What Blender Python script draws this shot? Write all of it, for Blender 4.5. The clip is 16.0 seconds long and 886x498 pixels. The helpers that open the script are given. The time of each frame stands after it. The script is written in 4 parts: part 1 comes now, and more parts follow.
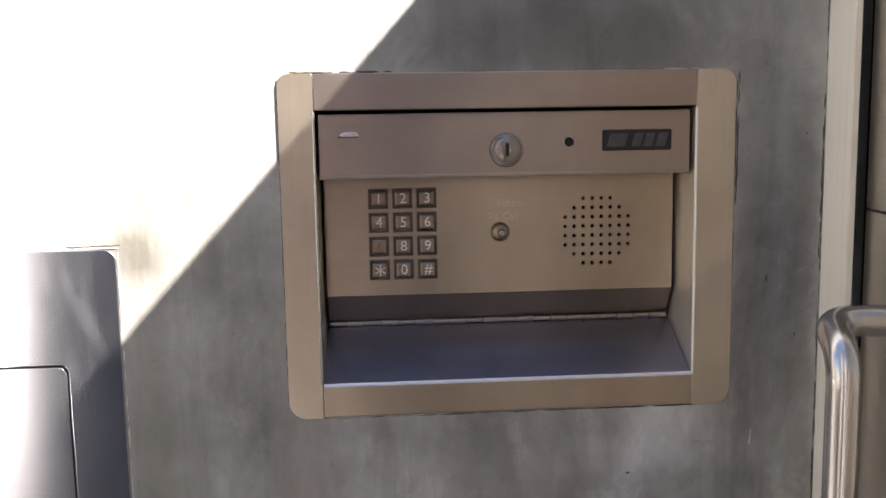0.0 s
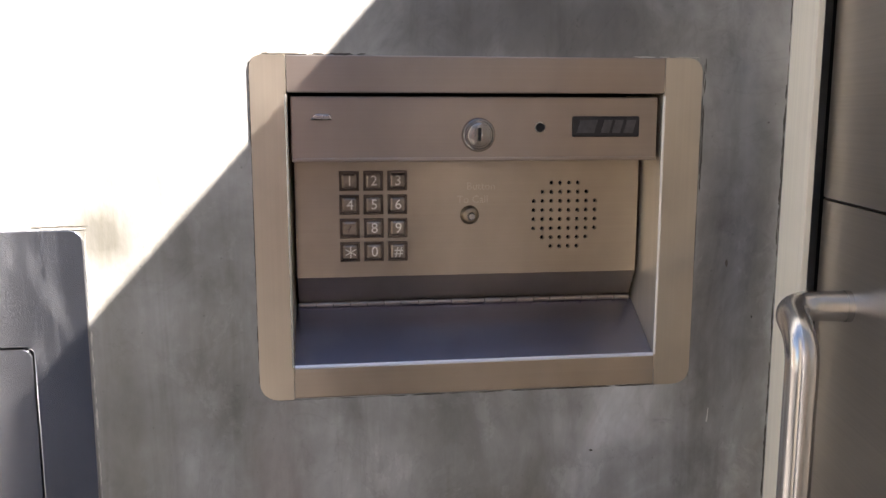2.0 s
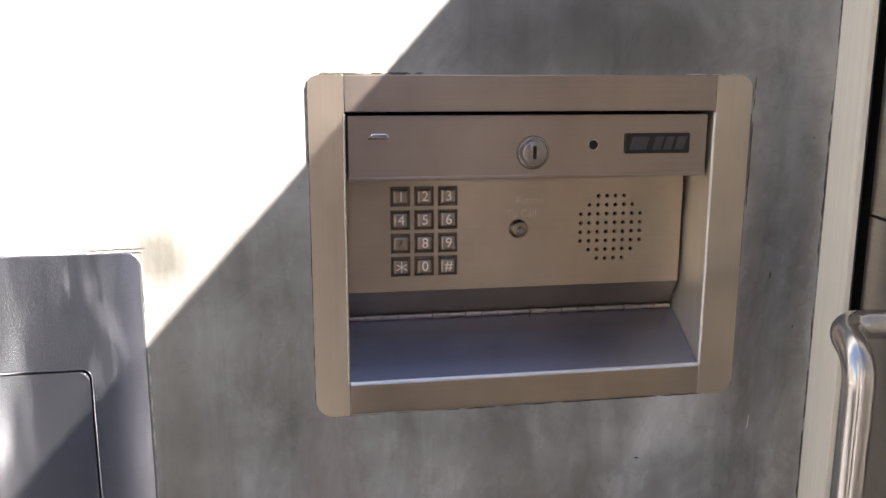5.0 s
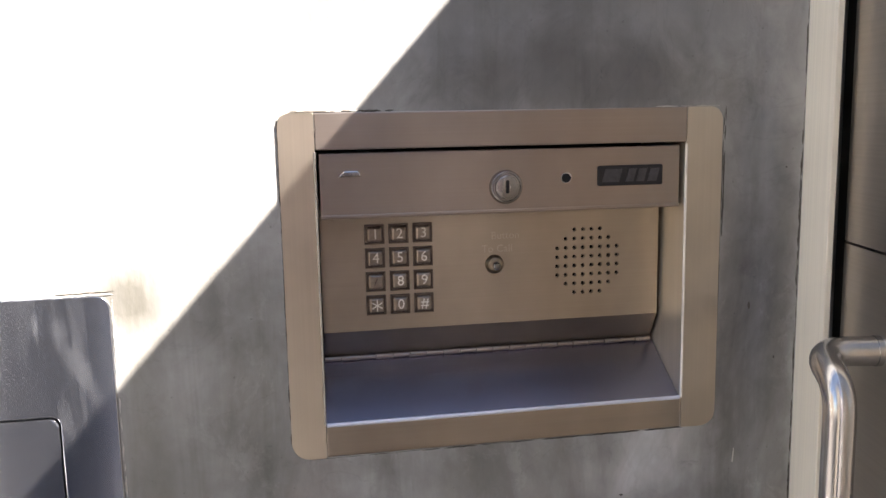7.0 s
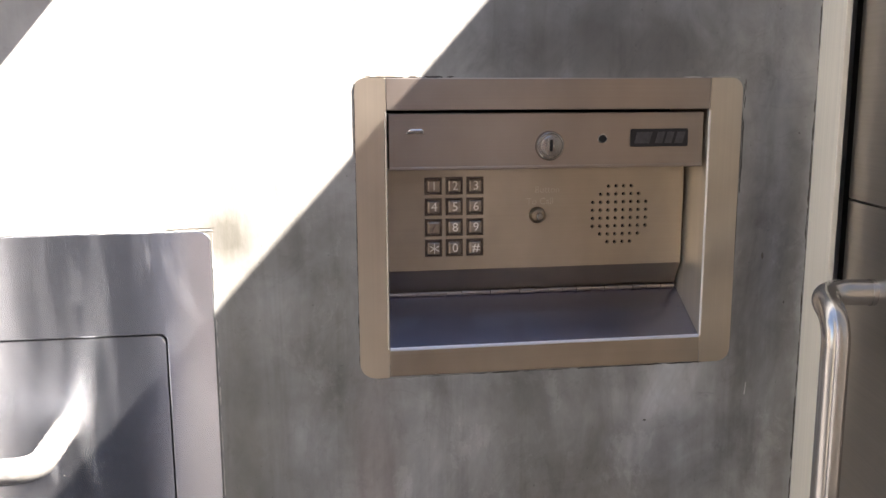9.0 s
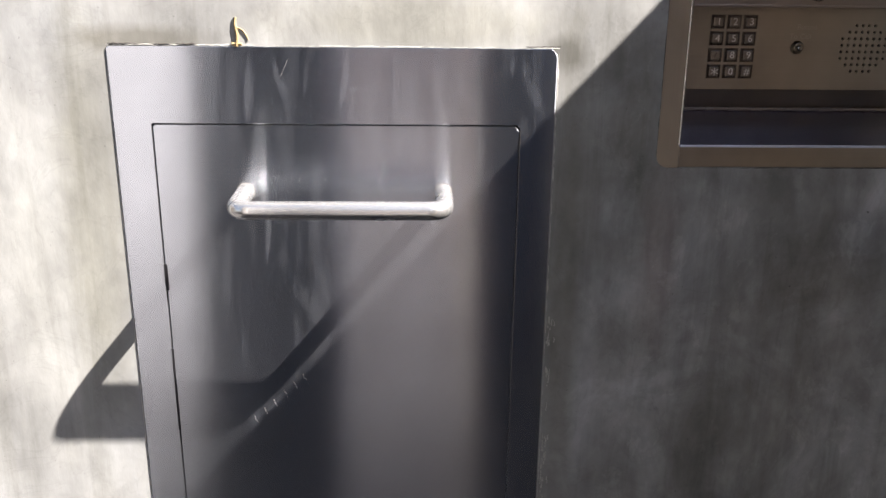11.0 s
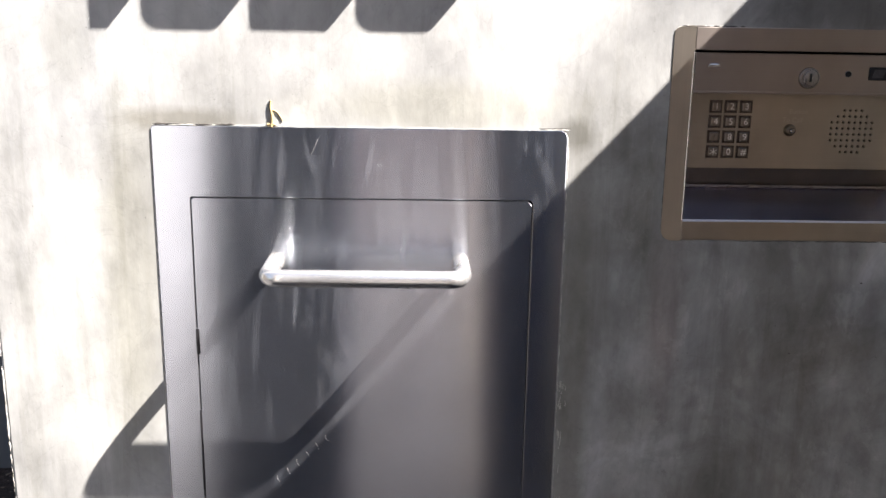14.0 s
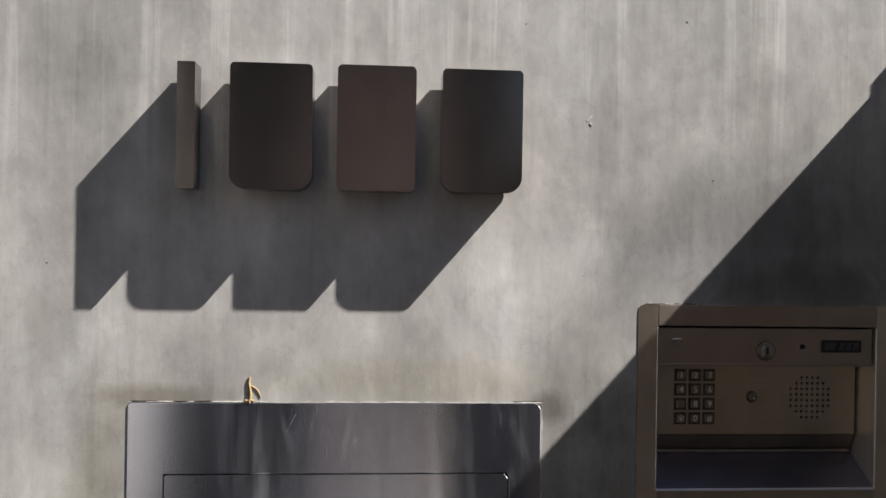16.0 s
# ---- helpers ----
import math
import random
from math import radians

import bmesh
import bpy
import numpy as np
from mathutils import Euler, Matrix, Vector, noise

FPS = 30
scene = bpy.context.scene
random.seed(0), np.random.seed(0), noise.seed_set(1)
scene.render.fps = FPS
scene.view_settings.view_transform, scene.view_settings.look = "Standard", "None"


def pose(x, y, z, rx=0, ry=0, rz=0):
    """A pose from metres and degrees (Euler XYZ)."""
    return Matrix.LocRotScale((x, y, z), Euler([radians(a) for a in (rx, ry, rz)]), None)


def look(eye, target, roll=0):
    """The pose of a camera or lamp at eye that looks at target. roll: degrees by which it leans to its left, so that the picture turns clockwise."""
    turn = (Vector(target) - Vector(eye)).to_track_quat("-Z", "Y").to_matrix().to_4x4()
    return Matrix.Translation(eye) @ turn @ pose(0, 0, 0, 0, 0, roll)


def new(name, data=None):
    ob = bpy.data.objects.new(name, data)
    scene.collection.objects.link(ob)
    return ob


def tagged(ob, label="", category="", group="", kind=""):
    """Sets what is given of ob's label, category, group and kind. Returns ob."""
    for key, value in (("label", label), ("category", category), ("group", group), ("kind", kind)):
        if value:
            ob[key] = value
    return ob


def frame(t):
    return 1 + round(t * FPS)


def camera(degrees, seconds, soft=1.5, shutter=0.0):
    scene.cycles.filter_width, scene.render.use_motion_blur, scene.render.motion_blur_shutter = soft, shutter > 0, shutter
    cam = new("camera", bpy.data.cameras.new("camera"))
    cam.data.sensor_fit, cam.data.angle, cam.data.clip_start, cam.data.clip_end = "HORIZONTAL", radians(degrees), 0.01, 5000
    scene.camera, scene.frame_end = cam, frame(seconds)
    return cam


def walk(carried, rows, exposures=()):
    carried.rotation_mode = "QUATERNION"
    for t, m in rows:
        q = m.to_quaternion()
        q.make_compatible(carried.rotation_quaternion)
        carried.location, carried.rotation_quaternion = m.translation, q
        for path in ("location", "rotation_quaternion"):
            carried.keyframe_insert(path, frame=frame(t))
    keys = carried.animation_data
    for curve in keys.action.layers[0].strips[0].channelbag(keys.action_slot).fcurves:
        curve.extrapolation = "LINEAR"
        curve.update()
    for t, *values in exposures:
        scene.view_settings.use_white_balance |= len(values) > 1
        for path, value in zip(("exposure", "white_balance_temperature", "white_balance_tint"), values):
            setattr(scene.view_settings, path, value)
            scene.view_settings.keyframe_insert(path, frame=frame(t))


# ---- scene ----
cam = camera(55.6, 16.0)
PATH = [
    (0, (0.017, 0.005, 1.594), (0.145, 1.986, 1.353), -1.0),
    (0.5, (0.013, 0.0, 1.604), (0.16, 1.979, 1.349), -0.7),
    (1, (0.013, 0.0, 1.605), (0.182, 1.974, 1.328), -0.8),
    (1.5, (0.006, 0.003, 1.602), (0.26, 1.962, 1.29), -0.2),
    (2, (-0.003, 0.002, 1.605), (0.251, 1.961, 1.293), -0.0),
    (2.5, (-0.011, 0.008, 1.611), (0.366, 1.924, 1.18), 0.2),
    (3, (-0.031, 0.007, 1.607), (0.48, 1.871, 1.093), -0.5),
    (3.5, (-0.048, 0.014, 1.603), (0.484, 1.863, 1.055), -0.4),
    (4, (-0.061, 0.009, 1.622), (0.411, 1.896, 1.156), -0.7),
    (4.5, (-0.081, 0.014, 1.638), (0.304, 1.938, 1.251), -0.3),
    (4.7, (-0.077, 0.015, 1.647), (0.252, 1.947, 1.247), 0.2),
    (7, (-0.055, 0.017, 1.64), (0.293, 1.964, 1.346), -1.1),
    (7.5, (-0.063, -0.013, 1.629), (0.277, 1.939, 1.353), -1.8),
    (8, (-0.069, -0.036, 1.627), (0.276, 1.913, 1.341), -1.5),
    (8.5, (-0.076, -0.062, 1.619), (0.261, 1.888, 1.33), -0.8),
    (9, (-0.093, -0.081, 1.626), (0.188, 1.87, 1.291), -0.3),
    (9.5, (-0.131, -0.103, 1.623), (-0.013, 1.857, 1.244), 0.0),
    (10, (-0.231, -0.176, 1.626), (-0.183, 1.778, 1.2), 0.6),
    (10.2, (-0.284, -0.224, 1.622), (-0.222, 1.724, 1.171), 0.6),
    (12.5, (-0.374, -0.384, 1.533), (-0.321, 1.458, 0.755), 0.6),
    (13, (-0.371, -0.386, 1.537), (-0.325, 1.481, 0.82), 0.8),
    (13.5, (-0.367, -0.393, 1.582), (-0.323, 1.52, 1.001), 1.0),
    (14, (-0.371, -0.4, 1.602), (-0.316, 1.552, 1.17), 0.9),
    (14.5, (-0.386, -0.409, 1.656), (-0.343, 1.57, 1.371), 1.2),
    (15, (-0.395, -0.417, 1.681), (-0.351, 1.579, 1.557), 1.4),
    (15.5, (-0.397, -0.414, 1.708), (-0.315, 1.583, 1.659), 1.2),
    (16, (-0.397, -0.412, 1.717), (-0.246, 1.582, 1.717), 0.9),
]
STOPS = [(0.0, 3.92, 7100, 14), (2.5, 4.02, 7050, 14), (4.0, 4.06, 6800, 14), (4.7, 4.06, 6900, 14), (7.0, 4.04, 7050, 14), (9.0, 4.0, 7100, 14), (9.5, 3.76, 7100, 14), (10.0, 2.78, 6700, 13),
         (10.2, 2.65, 6650, 13), (12.5, 2.9, 6650, 13), (13.0, 3.16, 6650, 12), (14.0, 3.02, 6600, 13), (14.5, 2.4, 6600, 13), (15.0, 1.94, 6750, 13), (15.5, 1.76, 6750, 13), (16.0, 1.66, 6750, 13)]
walk(cam, [(t, look(eye, target, roll)) for t, eye, target, roll in PATH], STOPS)

# ---------------------------------------------------------------- world, sun
SUN_WAY = Vector((-0.132, 0.040, -0.154)).normalized()
world = bpy.data.worlds.new("world")
scene.world = world
world.use_nodes = True
wt = world.node_tree
sky = wt.nodes.new("ShaderNodeTexSky")
sky.sky_type, sky.sun_disc = "NISHITA", False
sky.sun_elevation, sky.sun_rotation = radians(48.0), radians(107.0)
wt.links.new(sky.outputs[0], wt.nodes["Background"].inputs[0])
wt.nodes["Background"].inputs[1].default_value = 0.024
sun = new("sun", bpy.data.lights.new("sun", "SUN"))
sun.data.energy, sun.data.angle, sun.data.color = 5.0, radians(0.5), (1.0, 0.965, 0.92)
sun.matrix_world = look(Vector((0, 0, 3)) - SUN_WAY * 10, (0, 0, 3))


# ---------------------------------------------------------------- materials
def material(name):
    m = bpy.data.materials.new(name)
    m.use_nodes = True
    return m, m.node_tree, m.node_tree.nodes["Principled BSDF"]


def noise_node(t, scale, stretch=(1, 1, 1), detail=4.0, rough=0.55, warp=0.0, coord="Object"):
    c = t.nodes.new("ShaderNodeTexCoord")
    mp = t.nodes.new("ShaderNodeMapping")
    mp.inputs["Scale"].default_value = stretch
    n = t.nodes.new("ShaderNodeTexNoise")
    n.inputs["Scale"].default_value, n.inputs["Detail"].default_value = scale, detail
    n.inputs["Roughness"].default_value, n.inputs["Distortion"].default_value = rough, warp
    t.links.new(c.outputs[coord], mp.inputs[0])
    t.links.new(mp.outputs[0], n.inputs["Vector"])
    return n.outputs["Fac"]


def ramp(t, fac, stops):
    r = t.nodes.new("ShaderNodeValToRGB")
    e = r.color_ramp.elements
    while len(e) < len(stops):
        e.new(0.5)
    for el, (pos, col) in zip(e, stops):
        el.position = pos
        el.color = (col, col, col, 1) if isinstance(col, float) else (*col, 1)
    t.links.new(fac, r.inputs[0])
    return r.outputs[0]


def mix(t, a, b, fac, mode="MIX"):
    m = t.nodes.new("ShaderNodeMix")
    m.data_type, m.blend_type = "RGBA", mode
    for sock, v in ((m.inputs[0], fac), (m.inputs[6], a), (m.inputs[7], b)):
        if isinstance(v, (float, int)):
            sock.default_value = v
        elif isinstance(v, tuple):
            sock.default_value = (*v, 1)
        else:
            t.links.new(v, sock)
    return m.outputs[2]


def bump(t, bsdf, height, strength, distance):
    b = t.nodes.new("ShaderNodeBump")
    b.inputs["Strength"].default_value, b.inputs["Distance"].default_value = strength, distance
    t.links.new(height, b.inputs["Height"])
    t.links.new(b.outputs[0], bsdf.inputs["Normal"])


def plaster():
    m, t, b = material("troweled_cement")
    cloud = ramp(t, noise_node(t, 3.4, (1, 1, 0.75), 4, 0.55), [(0.32, (0.330, 0.329, 0.316)), (0.5, (0.424, 0.421, 0.406)), (0.66, (0.502, 0.505, 0.498))])
    streak = ramp(t, noise_node(t, 5.0, (1.6, 1, 0.42), 4, 0.6), [(0.34, 0.78), (0.60, 1.0)])
    blot = ramp(t, noise_node(t, 11.0, (1, 1, 0.8), 4, 0.55), [(0.36, 0.87), (0.66, 1.07)])
    fine = ramp(t, noise_node(t, 120.0, (1, 1, 0.7), 2, 0.5), [(0.3, 0.975), (0.7, 1.02)])
    trowel = ramp(t, noise_node(t, 7.0, (1, 1, 0.7), 6, 0.6, 0.9), [(0.36, 0.88), (0.46, 0.975), (0.54, 1.0), (0.64, 1.07)])
    sweep = ramp(t, noise_node(t, 13.0, (1, 1, 0.55), 3, 0.5, 0.6), [(0.36, 0.91), (0.45, 1.0), (0.58, 1.0), (0.68, 1.09)])
    drip = ramp(t, noise_node(t, 6.0, (4.0, 1, 0.16), 3, 0.5, 0.4), [(0.54, 1.0), (0.70, 1.08)])
    # pale lime runs that come down from the wall's head
    place = t.nodes.new("ShaderNodeTexCoord")
    axis = t.nodes.new("ShaderNodeSeparateXYZ")
    t.links.new(place.outputs["Object"], axis.inputs[0])
    fall = t.nodes.new("ShaderNodeMapRange")
    fall.inputs["From Min"].default_value, fall.inputs["From Max"].default_value = 1.70, 2.05
    t.links.new(axis.outputs["Z"], fall.inputs["Value"])
    lime = mix(t, (1.0, 1.0, 1.0), ramp(t, noise_node(t, 9.0, (4.2, 1, 0.10), 4, 0.6, 0.2), [(0.40, 0.95), (0.52, 1.0), (0.60, 1.28), (0.66, 1.08)]), fall.outputs[0])
    ragged = noise_node(t, 22.0, (1, 1, 0.7), 6, 0.68, 0.7)

    def stain_or_shade(c, x, z, w, h, tone, warp=0.5):
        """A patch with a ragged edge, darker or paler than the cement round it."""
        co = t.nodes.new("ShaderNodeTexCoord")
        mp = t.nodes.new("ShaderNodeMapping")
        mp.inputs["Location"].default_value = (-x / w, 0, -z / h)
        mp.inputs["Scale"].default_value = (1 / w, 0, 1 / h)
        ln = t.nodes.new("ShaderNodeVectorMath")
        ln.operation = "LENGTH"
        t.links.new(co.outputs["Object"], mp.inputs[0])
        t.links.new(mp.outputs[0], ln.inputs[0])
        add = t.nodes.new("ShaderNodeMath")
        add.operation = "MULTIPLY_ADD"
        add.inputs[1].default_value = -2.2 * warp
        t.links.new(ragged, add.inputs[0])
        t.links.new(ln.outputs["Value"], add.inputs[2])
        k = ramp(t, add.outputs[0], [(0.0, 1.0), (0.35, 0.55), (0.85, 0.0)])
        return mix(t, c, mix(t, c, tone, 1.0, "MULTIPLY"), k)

    c = mix(t, cloud, streak, 1.0, "MULTIPLY")
    # real stains, plus dark and bluish patches painting deeper shade round the telephone
    for x, z, w, h, tone in ((-0.176, 1.518, 0.022, 0.018, (0.60, 0.59, 0.56)), (-0.665, 1.530, 0.070, 0.014, (0.68, 0.66, 0.61)), (-0.735, 1.32, 0.035, 0.22, (0.88, 0.87, 0.81)),
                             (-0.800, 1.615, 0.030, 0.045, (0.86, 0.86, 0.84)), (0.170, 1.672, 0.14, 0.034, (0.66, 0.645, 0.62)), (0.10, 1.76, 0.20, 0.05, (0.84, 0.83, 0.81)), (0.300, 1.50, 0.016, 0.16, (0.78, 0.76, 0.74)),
                             (-0.165, 1.2, 0.02, 0.3, (0.74, 0.73, 0.69)), (-0.35, 1.55, 0.16, 0.03, (0.90, 0.89, 0.83)),
                             (0.15, 1.24, 0.07, 0.05, (0.80, 0.78, 0.76)), (-0.05, 1.28, 0.022, 0.11, (0.80, 0.74, 0.72)), (0.345, 1.35, 0.014, 0.3, (0.74, 0.72, 0.70)),
                             (0.14, 1.725, 0.24, 0.10, (0.70, 0.715, 0.75)), (0.322, 1.57, 0.028, 0.12, (0.72, 0.74, 0.80)), (0.12, 1.15, 0.13, 0.12, (0.84, 0.82, 0.80)), (0.315, 1.43, 0.032, 0.11, (0.74, 0.74, 0.76)),
                             (0.05, 0.99, 0.12, 0.11, (0.80, 0.79, 0.77)), (0.25, 1.30, 0.07, 0.05, (0.82, 0.83, 0.86)), (-0.10, 1.44, 0.03, 0.10, (0.80, 0.79, 0.77)),
                             (-0.135, 1.10, 0.016, 0.13, (1.22, 1.24, 1.28)), (-0.050, 1.315, 0.010, 0.07, (1.24, 1.25, 1.28)), (0.005, 1.225, 0.030, 0.055, (1.16, 1.17, 1.20)),
                             (-0.105, 1.335, 0.022, 0.03, (1.16, 1.17, 1.19)), (0.20, 1.345, 0.10, 0.016, (1.14, 1.14, 1.15)), (-0.80, 1.25, 0.06, 0.20, (1.14, 1.14, 1.12)), (0.34, 1.26, 0.02, 0.06, (1.2, 1.2, 1.22))):
        c = stain_or_shade(c, x, z, w, h, tone)
    c = mix(t, c, trowel, 1.0, "MULTIPLY")
    c = mix(t, c, sweep, 1.0, "MULTIPLY")
    c = mix(t, c, drip, 1.0, "MULTIPLY")
    c = mix(t, c, lime, 1.0, "MULTIPLY")
    c = mix(t, c, blot, 1.0, "MULTIPLY")
    mottle = ramp(t, noise_node(t, 34.0, (1, 1, 0.75), 5, 0.62, 0.5), [(0.36, 0.94), (0.52, 1.0), (0.66, 1.035)])
    c = mix(t, c, fine, 1.0, "MULTIPLY")
    c = mix(t, c, mottle, 1.0, "MULTIPLY")
    # the side towards the gate is dirtier: cloudy damp marks and pale washed runs
    damp = t.nodes.new("ShaderNodeMapRange")
    damp.inputs["From Min"].default_value, damp.inputs["From Max"].default_value = -0.20, -0.10
    t.links.new(axis.outputs["X"], damp.inputs["Value"])
    below = t.nodes.new("ShaderNodeMapRange")
    below.inputs["From Min"].default_value, below.inputs["From Max"].default_value = 1.64, 1.50
    t.links.new(axis.outputs["Z"], below.inputs["Value"])
    both = t.nodes.new("ShaderNodeMath")
    both.operation = "MULTIPLY"
    t.links.new(damp.outputs[0], both.inputs[0])
    t.links.new(below.outputs[0], both.inputs[1])
    marks = ramp(t, noise_node(t, 8.0, (1.0, 1, 0.75), 7, 0.62, 1.0), [(0.34, (0.75, 0.748, 0.735)), (0.46, (0.92, 0.92, 0.912)), (0.54, (1.03, 1.035, 1.035)), (0.64, (1.23, 1.26, 1.275))])
    washed = ramp(t, noise_node(t, 12.0, (1.7, 1, 0.36), 6, 0.62, 0.9), [(0.36, (0.84, 0.836, 0.825)), (0.50, (1.0, 1.0, 1.0)), (0.66, (1.13, 1.135, 1.15))])
    peeled = ramp(t, noise_node(t, 24.0, (1, 1, 0.7), 9, 0.72, 0.4), [(0.30, 0.80), (0.36, 0.97), (0.58, 1.0), (0.61, 1.13), (0.70, 1.18)])
    marks = mix(t, marks, peeled, 1.0, "MULTIPLY")
    c = mix(t, c, mix(t, c, mix(t, marks, washed, 1.0, "MULTIPLY"), 1.0, "MULTIPLY"), both.outputs[0])
    # thin greenish runs, hair-fine trowel lines and dark specks
    run = ramp(t, noise_node(t, 8.0, (3.4, 1, 0.22), 6, 0.68, 0.35), [(0.34, (0.82, 0.815, 0.79)), (0.47, (1.0, 1.0, 1.0)), (0.60, (1.0, 1.0, 1.0)), (0.70, (1.07, 1.08, 1.10))])
    c = mix(t, c, run, 0.75, "MULTIPLY")
    fold = ramp(t, noise_node(t, 9.0, (1, 1, 0.8), 7, 0.60, 1.6), [(0.485, 1.0), (0.50, 0.90), (0.515, 1.0)])
    c = mix(t, c, fold, 0.75, "MULTIPLY")
    speck = ramp(t, noise_node(t, 230.0, (1, 1, 1), 1, 0.4), [(0.18, 0.72), (0.25, 1.0)])
    c = mix(t, c, speck, 1.0, "MULTIPLY")
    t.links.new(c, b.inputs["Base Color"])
    t.links.new(ramp(t, noise_node(t, 14.0, (1, 1, 0.4), 3), [(0.3, 0.42), (0.7, 0.62)]), b.inputs["Roughness"])
    b.inputs["Specular IOR Level"].default_value = 0.4
    bump(t, b, noise_node(t, 60.0, (1, 1, 0.5), 5, 0.6), 0.12, 0.003)
    return m


def steel(name, colour, rough, aniso, grain, streaks=0.25, smear=0.06, metal=0.96, film=0.0, lined=0.90, smears=()):
    """Brushed stainless steel; grain: the stretch of its fine lines. Reflections spread across them."""
    m, t, b = material(name)
    lines = noise_node(t, 30.0, grain, 3, 0.6)
    soft = noise_node(t, 7.0, (1, 1, 0.7), 4, 0.6)
    tone = ramp(t, soft, [(0.3, tuple(v * (1 - streaks) for v in colour)), (0.7, colour)])
    t.links.new(mix(t, tone, ramp(t, lines, [(0.3, lined), (0.7, 1.0)]), 1.0, "MULTIPLY"), b.inputs["Base Color"])
    b.inputs["Metallic"].default_value = metal
    if film:
        # dried water marks: a thin dull film in upright runs
        t.links.new(ramp(t, noise_node(t, 11.0, (2.6, 1, 0.42), 5, 0.62, 0.5), [(0.50, metal), (0.60, metal - film * 0.5), (0.70, metal - film)]), b.inputs["Metallic"])
    if smears:
        # wiped and dripped marks of dull dirt: place, half width, half height, slant, strength
        gaps = t.nodes.new("ShaderNodeMath")
        gaps.operation = "MULTIPLY_ADD"
        gaps.inputs[1].default_value, gaps.inputs[2].default_value = -3.2, 1.35
        t.links.new(noise_node(t, 60.0, (1.4, 1, 0.45), 6, 0.72, 0.5), gaps.inputs[0])
        shine = b.inputs["Metallic"].links[0].from_socket
        for x, z, w, h, slant, k in smears:
            co = t.nodes.new("ShaderNodeTexCoord")
            off = t.nodes.new("ShaderNodeVectorMath")
            off.operation = "SUBTRACT"
            off.inputs[1].default_value = (x + 0.445, 0, z - 0.837)   # from the foot of the box
            mp = t.nodes.new("ShaderNodeMapping")
            mp.vector_type = "TEXTURE"
            mp.inputs["Rotation"].default_value = (0, radians(slant), 0)
            mp.inputs["Scale"].default_value = (w, 1000.0, h)
            ln = t.nodes.new("ShaderNodeVectorMath")
            ln.operation = "LENGTH"
            t.links.new(co.outputs["Object"], off.inputs[0])
            t.links.new(off.outputs[0], mp.inputs[0])
            t.links.new(mp.outputs[0], ln.inputs[0])
            add = t.nodes.new("ShaderNodeMath")
            t.links.new(gaps.outputs[0], add.inputs[0])
            t.links.new(ln.outputs["Value"], add.inputs[1])
            shine = mix(t, shine, (0.87, 0.87, 0.87), ramp(t, add.outputs[0], [(0.0, k), (0.55, 0.0)]))
        t.links.new(shine, b.inputs["Metallic"])
    t.links.new(ramp(t, noise_node(t, 16.0, (1, 1, 0.5), 5, 0.65), [(0.35, rough), (0.72, rough + smear)]), b.inputs["Roughness"])
    b.inputs["Anisotropic"].default_value = aniso
    tan = t.nodes.new("ShaderNodeTangent")
    tan.direction_type, tan.uv_map = "UV_MAP", "UVMap"
    t.links.new(tan.outputs[0], b.inputs["Tangent"])
    return m


def plain(name, colour, rough, metal=0.0, vary=0.2, scale=20.0):
    m, t, b = material(name)
    c = ramp(t, noise_node(t, scale, (1, 1, 1), 4, 0.6), [(0.3, tuple(v * (1 - vary) for v in colour)), (0.7, colour)])
    t.links.new(c, b.inputs["Base Color"])
    b.inputs["Roughness"].default_value, b.inputs["Metallic"].default_value = rough, metal
    return m


def soil_material():
    m, t, b = material("soil")
    c = ramp(t, noise_node(t, 40.0, (1, 1, 1), 6, 0.7), [(0.35, (0.012, 0.008, 0.007)), (0.55, (0.034, 0.023, 0.018)), (0.75, (0.10, 0.075, 0.062))])
    t.links.new(c, b.inputs["Base Color"])
    b.inputs["Roughness"].default_value = 0.95
    bump(t, b, noise_node(t, 60.0, (1, 1, 1), 6, 0.7), 0.9, 0.02)
    return m


CEMENT = plaster()
STEEL_BOX = steel("stainless_horizontal_brush", (0.60, 0.63, 0.69), 0.205, 1.0, (0.12, 0.12, 26.0), 0.22, 0.03, 0.972, 0.06, 0.93,
                  ((-0.545, 1.480, 0.008, 0.050, 2, 0.8), (-0.509, 1.482, 0.007, 0.045, -14, 0.7), (-0.478, 1.490, 0.004, 0.030, 6, 0.5), (-0.434, 1.480, 0.005, 0.045, 10, 0.7),
                   (-0.424, 1.475, 0.008, 0.005, 0, 1.0), (-0.212, 1.470, 0.009, 0.050, -24, 0.45), (-0.224, 1.430, 0.007, 0.040, -6, 0.35), (-0.240, 1.502, 0.003, 0.018, 0, 0.6),
                   (-0.530, 1.300, 0.006, 0.050, 5, 0.6), (-0.330, 1.318, 0.006, 0.016, 0, 0.9), (-0.475, 1.200, 0.018, 0.050, -30, 0.35), (-0.520, 1.075, 0.050, 0.012, -22, 0.8),
                   (-0.560, 1.050, 0.012, 0.030, 0, 0.5), (-0.300, 1.478, 0.010, 0.035, 0, 0.35), (-0.375, 1.16, 0.010, 0.06, -40, 0.25)))
STEEL_PHONE = steel("stainless_panel", (0.545, 0.477, 0.397), 0.30, 0.55, (0.12, 0.12, 20.0), 0.30, 0.07, 0.96, 0.05, 0.955)
STEEL_COVER = steel("stainless_cover", (0.435, 0.375, 0.335), 0.32, 0.5, (0.12, 0.12, 20.0), 0.25, 0.06, 0.96, 0.05, 0.955)
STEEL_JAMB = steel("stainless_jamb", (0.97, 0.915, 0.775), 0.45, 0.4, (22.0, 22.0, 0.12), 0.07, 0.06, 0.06)
